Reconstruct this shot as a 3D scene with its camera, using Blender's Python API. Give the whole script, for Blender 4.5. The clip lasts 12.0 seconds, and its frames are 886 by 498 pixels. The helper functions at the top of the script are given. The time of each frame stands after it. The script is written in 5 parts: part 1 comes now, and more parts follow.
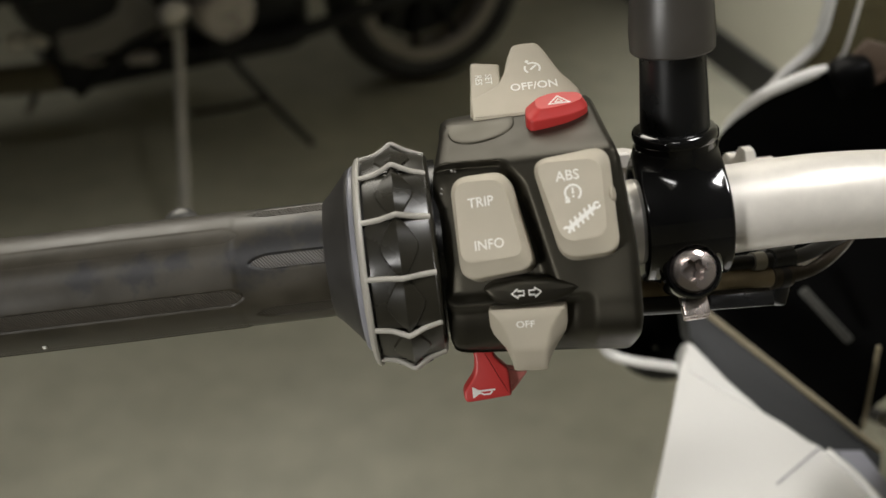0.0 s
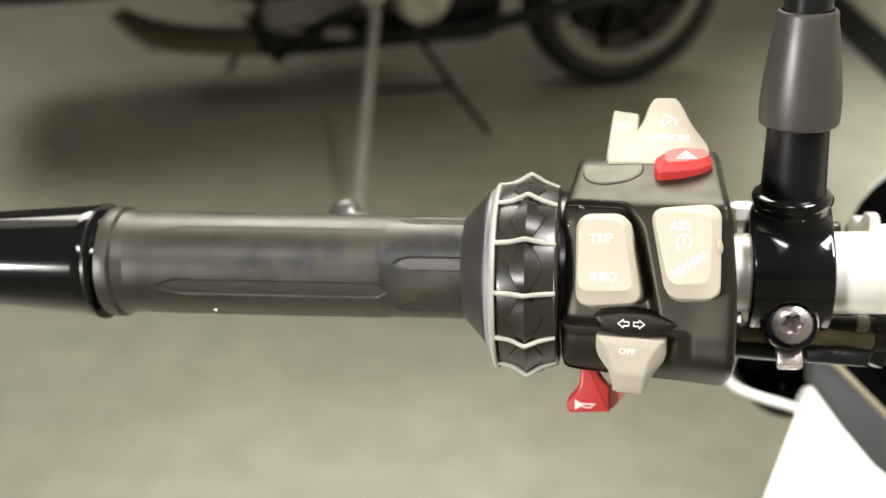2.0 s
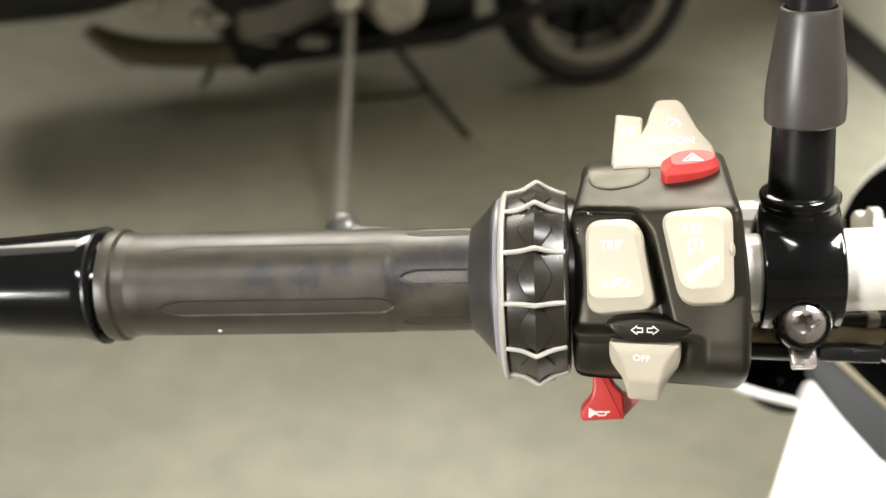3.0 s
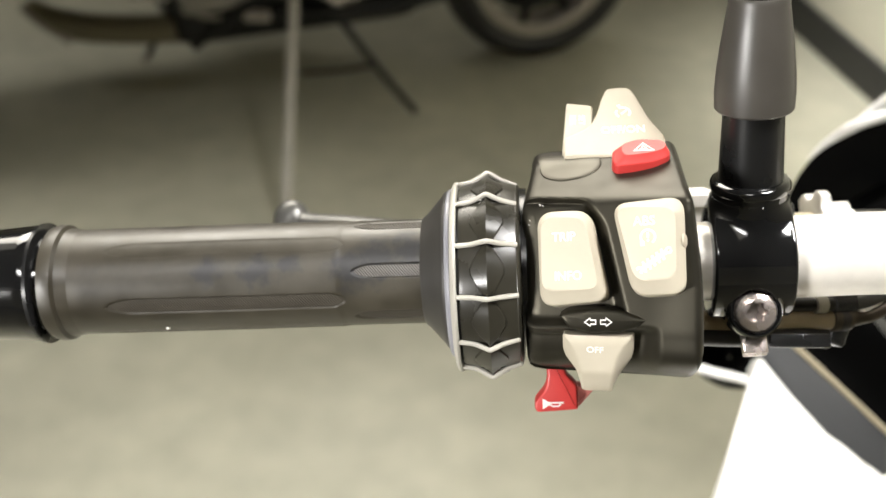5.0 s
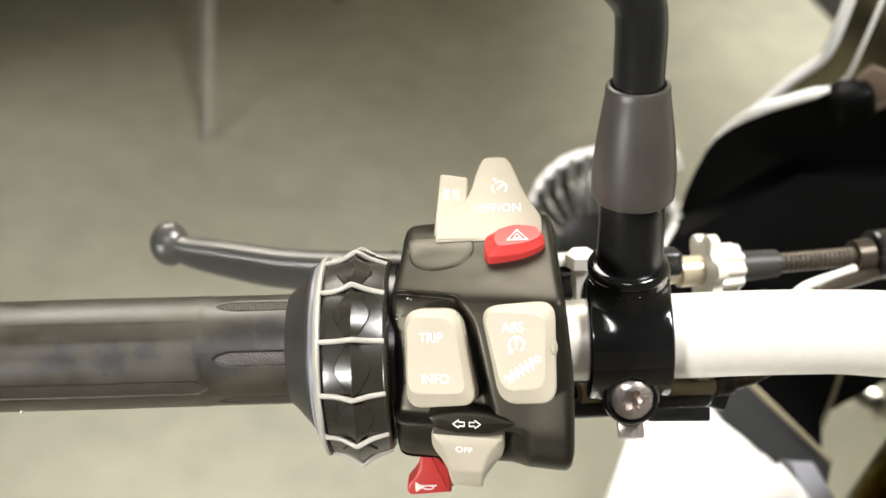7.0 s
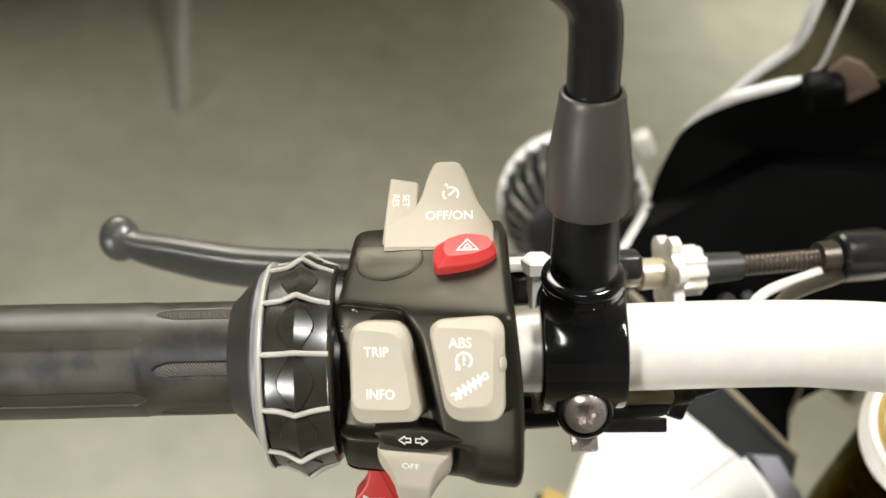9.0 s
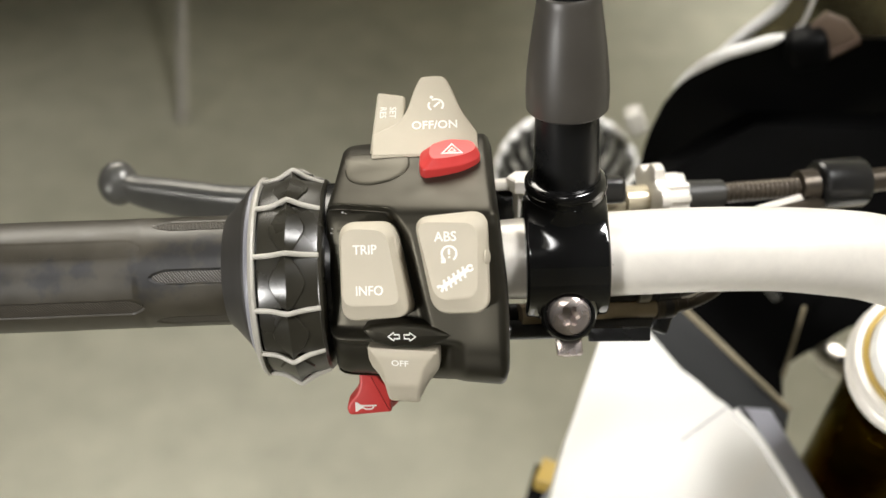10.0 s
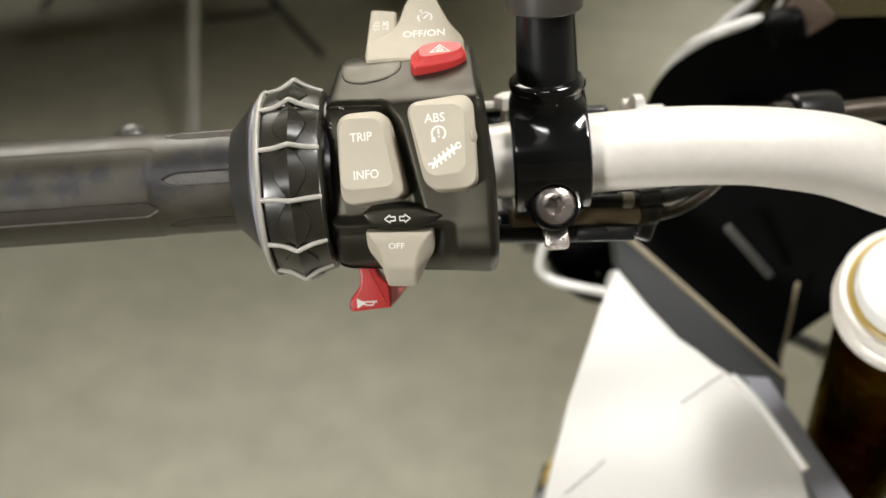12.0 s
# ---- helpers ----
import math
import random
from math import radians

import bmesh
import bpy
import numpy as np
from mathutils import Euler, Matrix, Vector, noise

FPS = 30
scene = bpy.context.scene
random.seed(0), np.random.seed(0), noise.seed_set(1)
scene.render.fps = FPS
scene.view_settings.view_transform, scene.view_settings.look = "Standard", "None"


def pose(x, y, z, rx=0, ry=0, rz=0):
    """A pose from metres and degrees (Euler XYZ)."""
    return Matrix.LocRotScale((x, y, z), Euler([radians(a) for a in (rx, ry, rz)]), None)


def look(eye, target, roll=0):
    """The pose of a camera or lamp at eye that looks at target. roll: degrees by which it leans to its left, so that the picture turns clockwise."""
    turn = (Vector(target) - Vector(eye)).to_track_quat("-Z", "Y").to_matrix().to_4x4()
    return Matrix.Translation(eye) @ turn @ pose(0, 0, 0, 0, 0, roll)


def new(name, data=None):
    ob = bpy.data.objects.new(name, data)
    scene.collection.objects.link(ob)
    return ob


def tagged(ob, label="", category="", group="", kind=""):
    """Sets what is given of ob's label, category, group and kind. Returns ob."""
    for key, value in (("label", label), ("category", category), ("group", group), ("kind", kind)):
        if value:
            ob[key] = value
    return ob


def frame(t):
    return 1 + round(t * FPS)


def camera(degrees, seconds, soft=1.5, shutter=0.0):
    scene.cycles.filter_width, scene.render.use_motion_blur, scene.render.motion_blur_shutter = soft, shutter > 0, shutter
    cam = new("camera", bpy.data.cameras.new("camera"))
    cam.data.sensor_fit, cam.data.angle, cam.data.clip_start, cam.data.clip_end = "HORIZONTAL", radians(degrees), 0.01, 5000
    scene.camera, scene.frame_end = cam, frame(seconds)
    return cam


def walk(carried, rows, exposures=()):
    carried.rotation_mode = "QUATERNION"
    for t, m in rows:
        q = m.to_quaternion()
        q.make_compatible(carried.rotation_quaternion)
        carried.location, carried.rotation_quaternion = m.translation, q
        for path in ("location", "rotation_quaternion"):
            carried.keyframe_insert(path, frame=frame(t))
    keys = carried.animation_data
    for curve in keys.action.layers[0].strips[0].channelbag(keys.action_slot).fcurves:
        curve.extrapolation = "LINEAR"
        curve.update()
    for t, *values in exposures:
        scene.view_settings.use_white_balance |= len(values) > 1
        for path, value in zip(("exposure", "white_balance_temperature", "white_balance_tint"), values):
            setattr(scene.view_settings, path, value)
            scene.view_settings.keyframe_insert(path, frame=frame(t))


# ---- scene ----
from mathutils.bvhtree import BVHTree

cam = camera(42.6, 12.0)
cam.data.dof.use_dof = True
cam.data.dof.focus_distance = 0.33
cam.data.dof.aperture_fstop = 11.0
METRES, EYE, TILT, LEAN, TURN = 0.315, 1.28, -33.0, 0.0, 0.0
ROWS = [
    (0.0, 0.0, 0.0, 0.0, 0.0, 0.0, -0.0),
    (0.5, 0.0719, -0.0828, 0.0272, 5.06, -0.82, -4.08),
    (1.0, 0.0908, -0.1167, 0.0115, 7.93, -0.9, -7.28),
    (1.5, 0.0659, -0.132, 0.0225, 8.79, -1.68, -8.39),
    (2.0, 0.0397, -0.1294, 0.0292, 8.38, -1.07, -7.68),
    (2.5, 0.0214, -0.1256, 0.0273, 7.86, -0.51, -6.36),
    (4.5, 0.0026, -0.0939, 0.0603, 5.52, -2.26, -4.93),
    (5.0, 0.0049, -0.1063, 0.0538, 4.71, -1.92, -4.72),
    (5.5, 0.0231, -0.1216, 0.058, 4.46, -1.71, -4.65),
    (6.0, 0.0187, -0.1144, 0.1095, 3.0, -3.26, -4.64),
    (6.5, 0.0278, -0.0908, 0.1909, 1.91, -5.93, -4.55),
    (7.0, 0.0489, -0.0304, 0.2647, 1.51, -8.53, -4.79),
    (9.0, 0.0745, 0.0119, 0.2979, 0.64, -10.06, -5.34),
    (9.5, 0.0873, -0.0152, 0.2465, 0.61, -9.44, -5.01),
    (10.0, 0.0989, -0.0398, 0.1991, 0.65, -8.89, -4.52),
    (10.5, 0.092, -0.0681, 0.1507, 0.27, -7.94, -4.3),
    (11.0, 0.084, -0.0862, 0.0934, 0.02, -6.63, -4.13),
    (11.5, 0.085, -0.1059, 0.0496, -0.14, -5.48, -3.79),
    (12.0, 0.1307, -0.135, 0.018, 1.08, -4.3, -2.86),
]
EXPOSURES = [(0.0, -1.37), (0.5, -0.89), (1.0, -0.47), (1.5, -0.27), (2.0, -0.11), (5.5, 0.04), (7.0, -0.15), (9.0, -0.47), (12.0, -0.69)]
EYE_FRAME = pose(0, 0, EYE, TILT, LEAN, TURN)
walk(cam, [(t, EYE_FRAME @ pose(METRES * x, METRES * y, METRES * z, 90 + pitch, roll, yaw)) for t, x, y, z, yaw, pitch, roll in ROWS], EXPOSURES)

# The handlebar's own frame: x along the bar, -y towards the rider, z across.
BAR = EYE_FRAME @ pose(0.0175, 0.3325, 0.00315, 0, -6.8, 0)
ROOM = Matrix.Identity(4)

# ---- world and lamps ----
world = bpy.data.worlds.new("showroom_air")
scene.world = world
world.use_nodes = True
world.node_tree.nodes["Background"].inputs["Color"].default_value = (1.0, 0.97, 0.88, 1)
world.node_tree.nodes["Background"].inputs["Strength"].default_value = 0.01


def area_lamp(name, eye, target, sx, sy, power, colour=(1.0, 0.98, 0.96)):
    data = bpy.data.lights.new(name, "AREA")
    data.shape, data.size, data.size_y, data.energy, data.color = "RECTANGLE", sx, sy, power, colour
    ob = new(name, data)
    ob.matrix_world = look(eye, target)
    return ob


CEILING_Z = 3.0
# Unseen ceiling lamps, narrowed and aimed; the second is added for the left floor.
PANELS = [(-0.8, 4.1, 1.5, 0.7, 7, 140, -0.8, 4.1), (-2.4, 1.6, 1.6, 1.2, 11, 50, -1.4, 1.7), (0.8, 0.3, 0.9, 0.55, 14, 48, -0.42, 0.9), (-0.5, -1.0, 1.0, 0.5, 6.5, 36, -0.12, 0.3)]
for px, py, sx, sy, power, spread, tx, ty in PANELS:
    area_lamp("ceiling_lamp", (px, py, CEILING_Z - 0.06), (tx, ty, 0), sx, sy, power).data.spread = radians(spread)
# Added lamp, out of view, to brighten the cream wall.
WALL_FILL = ((0.5, 2.5, CEILING_Z - 0.10), (0.93, 2.45, 0.25))
area_lamp("wall_fill_lamp", WALL_FILL[0], WALL_FILL[1], 0.8, 0.25, 6.5).data.spread = radians(34)
# Added unseen lamp that gives the handlebar its sheen and spares the floor.
BAR_FILL = ((-0.75, 2.0, CEILING_Z - 0.4), (-0.08, 0.3, 1.1))
area_lamp("bar_fill_lamp", BAR_FILL[0], BAR_FILL[1], 2.2, 1.1, 14.5, (1.0, 0.945, 0.84)).data.spread = radians(60)
# Added narrow beam from an unseen window, to fill the keys' front.
area_lamp("window_fill", (-4.2, -4.12, 1.9), (-0.1, 0.3, 1.1), 1.6, 1.0, 10, (1.0, 0.98, 0.95)).data.spread = radians(20)

# ---- materials ----
def material(name, colour, rough=0.5, metal=0.0, vary=0.12, scale=60.0, bump=0.0, bump_scale=400.0, coat=0.0, spec=0.5, rough_vary=0.08):
    """A surface with colour drift at two sizes, uneven gloss and a fine relief."""
    mat = bpy.data.materials.new(name)
    mat.use_nodes = True
    nt = mat.node_tree
    n, l = nt.nodes, nt.links
    bsdf = n["Principled BSDF"]
    tc = n.new("ShaderNodeTexCoord")
    big, fine = n.new("ShaderNodeTexNoise"), n.new("ShaderNodeTexNoise")
    big.inputs["Scale"].default_value, big.inputs["Detail"].default_value = scale * 0.2, 4
    fine.inputs["Scale"].default_value, fine.inputs["Detail"].default_value = scale, 6
    mix = n.new("ShaderNodeMath")
    mix.operation = "MULTIPLY_ADD"
    mix.inputs[1].default_value = 0.5
    half = n.new("ShaderNodeMath")
    half.operation = "MULTIPLY"
    half.inputs[1].default_value = 0.5
    l.new(tc.outputs["Object"], big.inputs["Vector"])
    l.new(tc.outputs["Object"], fine.inputs["Vector"])
    l.new(fine.outputs["Fac"], half.inputs[0])
    l.new(big.outputs["Fac"], mix.inputs[0])
    l.new(half.outputs[0], mix.inputs[2])
    ramp = n.new("ShaderNodeValToRGB")
    ramp.color_ramp.elements[0].position, ramp.color_ramp.elements[1].position = 0.32, 0.68
    ramp.color_ramp.elements[0].color = (*[c * (1 - vary) for c in colour], 1)
    ramp.color_ramp.elements[1].color = (*[min(1.0, c * (1 + vary)) for c in colour], 1)
    l.new(mix.outputs[0], ramp.inputs["Fac"])
    l.new(ramp.outputs["Color"], bsdf.inputs["Base Color"])
    gloss = n.new("ShaderNodeMapRange")
    gloss.inputs["From Min"].default_value, gloss.inputs["From Max"].default_value = 0.3, 0.7
    gloss.inputs["To Min"].default_value, gloss.inputs["To Max"].default_value = max(0.02, rough - rough_vary), min(1, rough + rough_vary)
    l.new(mix.outputs[0], gloss.inputs["Value"])
    l.new(gloss.outputs["Result"], bsdf.inputs["Roughness"])
    bsdf.inputs["Metallic"].default_value = metal
    bsdf.inputs["Specular IOR Level"].default_value = spec
    if coat:
        bsdf.inputs["Coat Weight"].default_value, bsdf.inputs["Coat Roughness"].default_value = coat, 0.06
    if bump:
        grain = n.new("ShaderNodeTexNoise")
        grain.inputs["Scale"].default_value, grain.inputs["Detail"].default_value = bump_scale, 3
        b = n.new("ShaderNodeBump")
        b.inputs["Strength"].default_value, b.inputs["Distance"].default_value = bump, 0.0001
        l.new(tc.outputs["Object"], grain.inputs["Vector"])
        l.new(grain.outputs["Fac"], b.inputs["Height"])
        l.new(b.outputs["Normal"], bsdf.inputs["Normal"])
    return mat


def knurl_material(name, colour):
    """Rubber with a fine slanting hatch."""
    mat = material(name, colour, 0.5, vary=0.2, scale=200)
    n, l = mat.node_tree.nodes, mat.node_tree.links
    tc = n.new("ShaderNodeTexCoord")
    turn = n.new("ShaderNodeMapping")
    turn.inputs["Rotation"].default_value = (0, radians(40), 0)
    wave = n.new("ShaderNodeTexWave")
    wave.inputs["Scale"].default_value = 460
    b = n.new("ShaderNodeBump")
    b.inputs["Strength"].default_value, b.inputs["Distance"].default_value = 0.75, 0.0002
    l.new(tc.outputs["Object"], turn.inputs["Vector"])
    l.new(turn.outputs["Vector"], wave.inputs["Vector"])
    l.new(wave.outputs["Fac"], b.inputs["Height"])
    l.new(b.outputs["Normal"], n["Principled BSDF"].inputs["Normal"])
    return mat


GRIP_RUBBER = material("worn_grip_rubber", (0.034, 0.029, 0.0195), 0.42, vary=0.4, scale=150, bump=0.04, bump_scale=2500, rough_vary=0.12, spec=0.62)


def smudge(mat, spots, colour):
    """Greasy marks with ragged edges round a few places of the thing's own space."""
    n, l = mat.node_tree.nodes, mat.node_tree.links
    bsdf = n["Principled BSDF"]
    under = bsdf.inputs["Base Color"].links[0].from_socket
    tc, noise = n.new("ShaderNodeTexCoord"), n.new("ShaderNodeTexNoise")
    noise.inputs["Scale"].default_value, noise.inputs["Detail"].default_value = 300, 6
    l.new(tc.outputs["Object"], noise.inputs["Vector"])
    total = None
    for centre, reach in spots:
        away = n.new("ShaderNodeVectorMath")
        away.operation = "DISTANCE"
        away.inputs[1].default_value = centre
        l.new(tc.outputs["Object"], away.inputs[0])
        near = n.new("ShaderNodeMapRange")
        near.inputs["From Min"].default_value, near.inputs["From Max"].default_value = 0.0, reach
        near.inputs["To Min"].default_value, near.inputs["To Max"].default_value = 0.75, 0.0
        l.new(away.outputs["Value"], near.inputs["Value"])
        if total is None:
            total = near.outputs["Result"]
        else:
            most = n.new("ShaderNodeMath")
            most.operation = "MAXIMUM"
            l.new(total, most.inputs[0])
            l.new(near.outputs["Result"], most.inputs[1])
            total = most.outputs[0]
    both = n.new("ShaderNodeMath")
    both.operation = "ADD"
    l.new(total, both.inputs[0])
    l.new(noise.outputs["Fac"], both.inputs[1])
    edge = n.new("ShaderNodeMapRange")
    edge.inputs["From Min"].default_value, edge.inputs["From Max"].default_value = 0.78, 1.08
    edge.inputs["To Min"].default_value, edge.inputs["To Max"].default_value = 0.0, 0.92
    l.new(both.outputs[0], edge.inputs["Value"])
    mix = n.new("ShaderNodeMix")
    mix.data_type = "RGBA"
    mix.inputs[7].default_value = (*colour, 1)
    l.new(edge.outputs["Result"], mix.inputs[0])
    l.new(under, mix.inputs[6])
    l.new(mix.outputs[2], bsdf.inputs["Base Color"])


smudge(GRIP_RUBBER, [((0.008, -0.0172, 0.019), 0.011), ((-0.008, -0.0172, 0.020), 0.009), ((0.018, -0.0170, 0.021), 0.007), ((0.037, -0.0165, 0.019), 0.013), ((0.046, -0.0160, 0.022), 0.015), ((0.056, -0.0150, 0.024), 0.014)], (0.009, 0.009, 0.010))
GRIP_DARK = material("dark_grip_rubber", (0.03, 0.028, 0.025), 0.45, vary=0.25, scale=90, bump=0.1, bump_scale=1500)
KNURL = knurl_material("hatched_rubber", (0.042, 0.036, 0.027))
MATTE_BLACK = material("matte_black_plastic", (0.0095, 0.0088, 0.0066), 0.42, vary=0.15, scale=150, bump=0.12, bump_scale=2600, spec=0.42)
MATTE_BLACK.node_tree.nodes["Principled BSDF"].inputs["Specular Tint"].default_value = (1.0, 0.92, 0.72, 1)
PLUG_BLACK = material("satin_black_plug", (0.019, 0.0175, 0.013), 0.40, vary=0.15, scale=150, bump=0.05, bump_scale=2600, spec=0.6)
PLUG_BLACK.node_tree.nodes["Principled BSDF"].inputs["Specular Tint"].default_value = (1.0, 0.92, 0.72, 1)
SCUFF = material("pale_scuff", (0.32, 0.31, 0.29), 0.6, vary=0.2, scale=400)
SMOOTH_BLACK = material("smooth_black_plastic", (0.012, 0.012, 0.012), 0.25, vary=0.15, scale=80)
COVER_BLACK = material("black_cover_plastic", (0.002, 0.002, 0.002), 0.5, vary=0.2, scale=40, spec=0.06)
SMOKED = material("smoked_facet_plastic", (0.024, 0.022, 0.016), 0.30, vary=0.2, scale=90, spec=0.55)
LEVER_BLACK = material("satin_black_lever", (0.10, 0.098, 0.09), 0.32, metal=0.4, vary=0.15, scale=90)
FIN_GREY = material("grey_cast_fins", (0.09, 0.088, 0.078), 0.3, metal=0.5, vary=0.15, scale=60)
STEM_BLACK = material("satin_black_stem", (0.008, 0.008, 0.008), 0.30, vary=0.1, scale=60, spec=0.35)
GLOSS_BLACK = material("gloss_black_paint", (0.006, 0.006, 0.006), 0.11, vary=0.1, scale=60, coat=0.6, rough_vary=0.03)
BEIGE = material("beige_key_plastic", (0.45, 0.406, 0.318), 0.55, vary=0.06, scale=120, bump=0.08, bump_scale=2500, spec=0.25)
RED = material("red_key_plastic", (0.50, 0.040, 0.036), 0.42, vary=0.06, scale=120, spec=0.5)
PINK = material("pale_red_plastic", (0.62, 0.20, 0.17), 0.45, vary=0.05, scale=120)
PRINT = material("white_print", (0.82, 0.81, 0.75), 0.5, vary=0.02)
FRAME_WHITE = material("pale_grey_plastic", (0.42, 0.40, 0.35), 0.4, vary=0.06, scale=120)
EDGE_WHITE = material("glossy_white_edge", (0.78, 0.77, 0.73), 0.25, vary=0.03, scale=60)
SILVER = material("satin_silver_aluminium", (0.80, 0.76, 0.69), 0.40, metal=0.25, vary=0.05, scale=300, bump=0.12, bump_scale=2500)
BOLT_STEEL = material("bolt_steel", (0.58, 0.51, 0.475), 0.24, metal=0.85, vary=0.12, scale=200)
CHROME = material("bright_steel", (0.66, 0.64, 0.62), 0.16, metal=1.0, vary=0.08, scale=200)
DULL_STEEL = material("dull_steel", (0.42, 0.40, 0.36), 0.38, metal=0.9, vary=0.15, scale=120)
BOOT_RUBBER = material("grey_boot_rubber", (0.052, 0.047, 0.040), 0.38, vary=0.12, scale=120, bump=0.1, bump_scale=1800)
TUBE_BLACK = material("satin_black_tube", (0.012, 0.012, 0.012), 0.22, vary=0.15, scale=90, bump=0.08, bump_scale=900)
CABLE_TAN = material("faded_brown_hose", (0.26, 0.20, 0.115), 0.35, vary=0.25, scale=90)
CABLE_BLACK = material("black_cable_sleeve", (0.012, 0.011, 0.01), 0.4, vary=0.2, scale=120)
WHITE_PAINT = material("white_body_paint", (0.70, 0.69, 0.655), 0.2, vary=0.02, scale=30, coat=0.5)
GREY_PLASTIC = material("dark_grey_panel_plastic", (0.011, 0.012, 0.012), 0.45, vary=0.12, scale=60, bump=0.15, bump_scale=1500)
SIDE_GREY = material("blue_grey_panel_paint", (0.26, 0.26, 0.29), 0.35, vary=0.06, scale=40)
TAN_EDGE = material("pale_panel_edge", (0.22, 0.185, 0.12), 0.45, vary=0.1, scale=80)
GOLD = material("gold_fork_anodising", (0.09, 0.068, 0.004), 0.25, metal=1.0, vary=0.15, scale=60)
GOLD.node_tree.nodes["Principled BSDF"].inputs["Specular Tint"].default_value = (0.22, 0.18, 0.015, 1)
YELLOW = material("amber_plastic", (0.42, 0.29, 0.07), 0.4, vary=0.08, scale=60)

BRASS = material("pale_brass", (0.62, 0.55, 0.40), 0.35, metal=0.5, vary=0.1, scale=120)
SLEEVE_GREY = material("grey_cable_rubber", (0.03, 0.029, 0.026), 0.4, vary=0.15, scale=120)
COIL_BROWN = material("dull_brown_metal", (0.065, 0.053, 0.04), 0.35, metal=0.6, vary=0.25, scale=120)
SMOKED_GLASS = material("smoked_screen_glass", (0.13, 0.115, 0.075), 0.12, vary=0.05, scale=30)
SMOKED_GLASS.node_tree.nodes["Principled BSDF"].inputs["Transmission Weight"].default_value = 1.0
DASH_BROWN = material("reddish_dash_plastic", (0.10, 0.070, 0.048), 0.5, vary=0.2, scale=60)
DULL_TAN = material("dull_tan_plastic", (0.07, 0.045, 0.03), 0.5, vary=0.2, scale=60)


# ---- shape helpers; the handlebar's things are drawn in millimetres ----
HOME = {}


def thing(name, at, label, category, where=BAR, unit=0.001, group="", kind=""):
    """An empty at the base of a thing; at: its place in the frame that its parts are drawn in."""
    ob = new(name)
    ob.empty_display_size = 0.01
    ob.matrix_world = where @ Matrix.Translation(Vector(at) * unit)
    HOME[ob] = (Vector(at), unit)
    return tagged(ob, label, category, group, kind)


def part(name, bm, mat, parent, label="", sharp=32, kind=""):
    """Links a bmesh as one mesh object under a thing or under a part."""
    top = parent
    while top not in HOME:
        top = top.parent
    at, unit = HOME[top]
    bm.transform(Matrix.Scale(unit, 4) @ Matrix.Translation(-at))
    bmesh.ops.recalc_face_normals(bm, faces=bm.faces)
    for f in bm.faces:
        f.smooth = True
    me = bpy.data.meshes.new(name)
    bm.to_mesh(me)
    bm.free()
    me.set_sharp_from_angle(angle=radians(sharp))
    me.materials.append(mat)
    ob = new(name, me)
    ob.parent = parent
    if label:
        ob["label"] = label
    if kind:
        ob["kind"] = kind
    return ob


def join(bm, other):
    """Adds another bmesh into bm."""
    me = bpy.data.meshes.new("joined")
    other.to_mesh(me)
    other.free()
    bm.from_mesh(me)
    bpy.data.meshes.remove(me)
    return bm


def axis_frame(origin, along):
    """A frame whose x runs along a direction."""
    x = Vector(along).normalized()
    ref = Vector((0, 0, 1)) if abs(x.z) < 0.9 else Vector((0, -1, 0))
    y = ref.cross(x).normalized()
    z = x.cross(y)
    m = Matrix((x, y, z)).transposed().to_4x4()
    m.translation = Vector(origin)
    return m


def lathe(profile, n=48, m=None, caps=True):
    """Revolves (a, r) pairs round the x axis of frame m."""
    bm = bmesh.new()
    rings = []
    for a, r in profile:
        rings.append([bm.verts.new((a, r * math.cos(2 * math.pi * k / n), r * math.sin(2 * math.pi * k / n))) for k in range(n)])
    for p, q in zip(rings, rings[1:]):
        for k in range(n):
            bm.faces.new((p[k], p[(k + 1) % n], q[(k + 1) % n], q[k]))
    if caps:
        bm.faces.new(rings[0][::-1])
        bm.faces.new(rings[-1])
    if m is not None:
        bm.transform(m)
    return bm


def smooth_line(points, steps=8):
    """A Catmull-Rom line through points."""
    pts = [Vector(p) for p in points]
    ext = [2 * pts[0] - pts[1]] + pts + [2 * pts[-1] - pts[-2]]
    out = []
    for i in range(1, len(ext) - 2):
        a, b, c, d = ext[i - 1], ext[i], ext[i + 1], ext[i + 2]
        for s in range(steps):
            t = s / steps
            out.append(0.5 * (2 * b + (c - a) * t + (2 * a - 5 * b + 4 * c - d) * t * t + (3 * b - a - 3 * c + d) * t ** 3))
    out.append(pts[-1])
    return out


def tube(points, radius, n=16, steps=8, flat=1.0):
    """A swept tube; radius is a number or a function of 0..1."""
    line = smooth_line(points, steps)
    bm = bmesh.new()
    rings, side = [], None
    for i, p in enumerate(line):
        d = (line[min(i + 1, len(line) - 1)] - line[max(i - 1, 0)]).normalized()
        if side is None:
            side = d.orthogonal().normalized()
        side = (side - d * side.dot(d)).normalized()
        up = d.cross(side)
        r = radius(i / (len(line) - 1)) if callable(radius) else radius
        rings.append([bm.verts.new(p + side * r * math.cos(2 * math.pi * k / n) + up * r * flat * math.sin(2 * math.pi * k / n)) for k in range(n)])
    for p, q in zip(rings, rings[1:]):
        for k in range(n):
            bm.faces.new((p[k], p[(k + 1) % n], q[(k + 1) % n], q[k]))
    bm.faces.new(rings[0][::-1])
    bm.faces.new(rings[-1])
    return bm


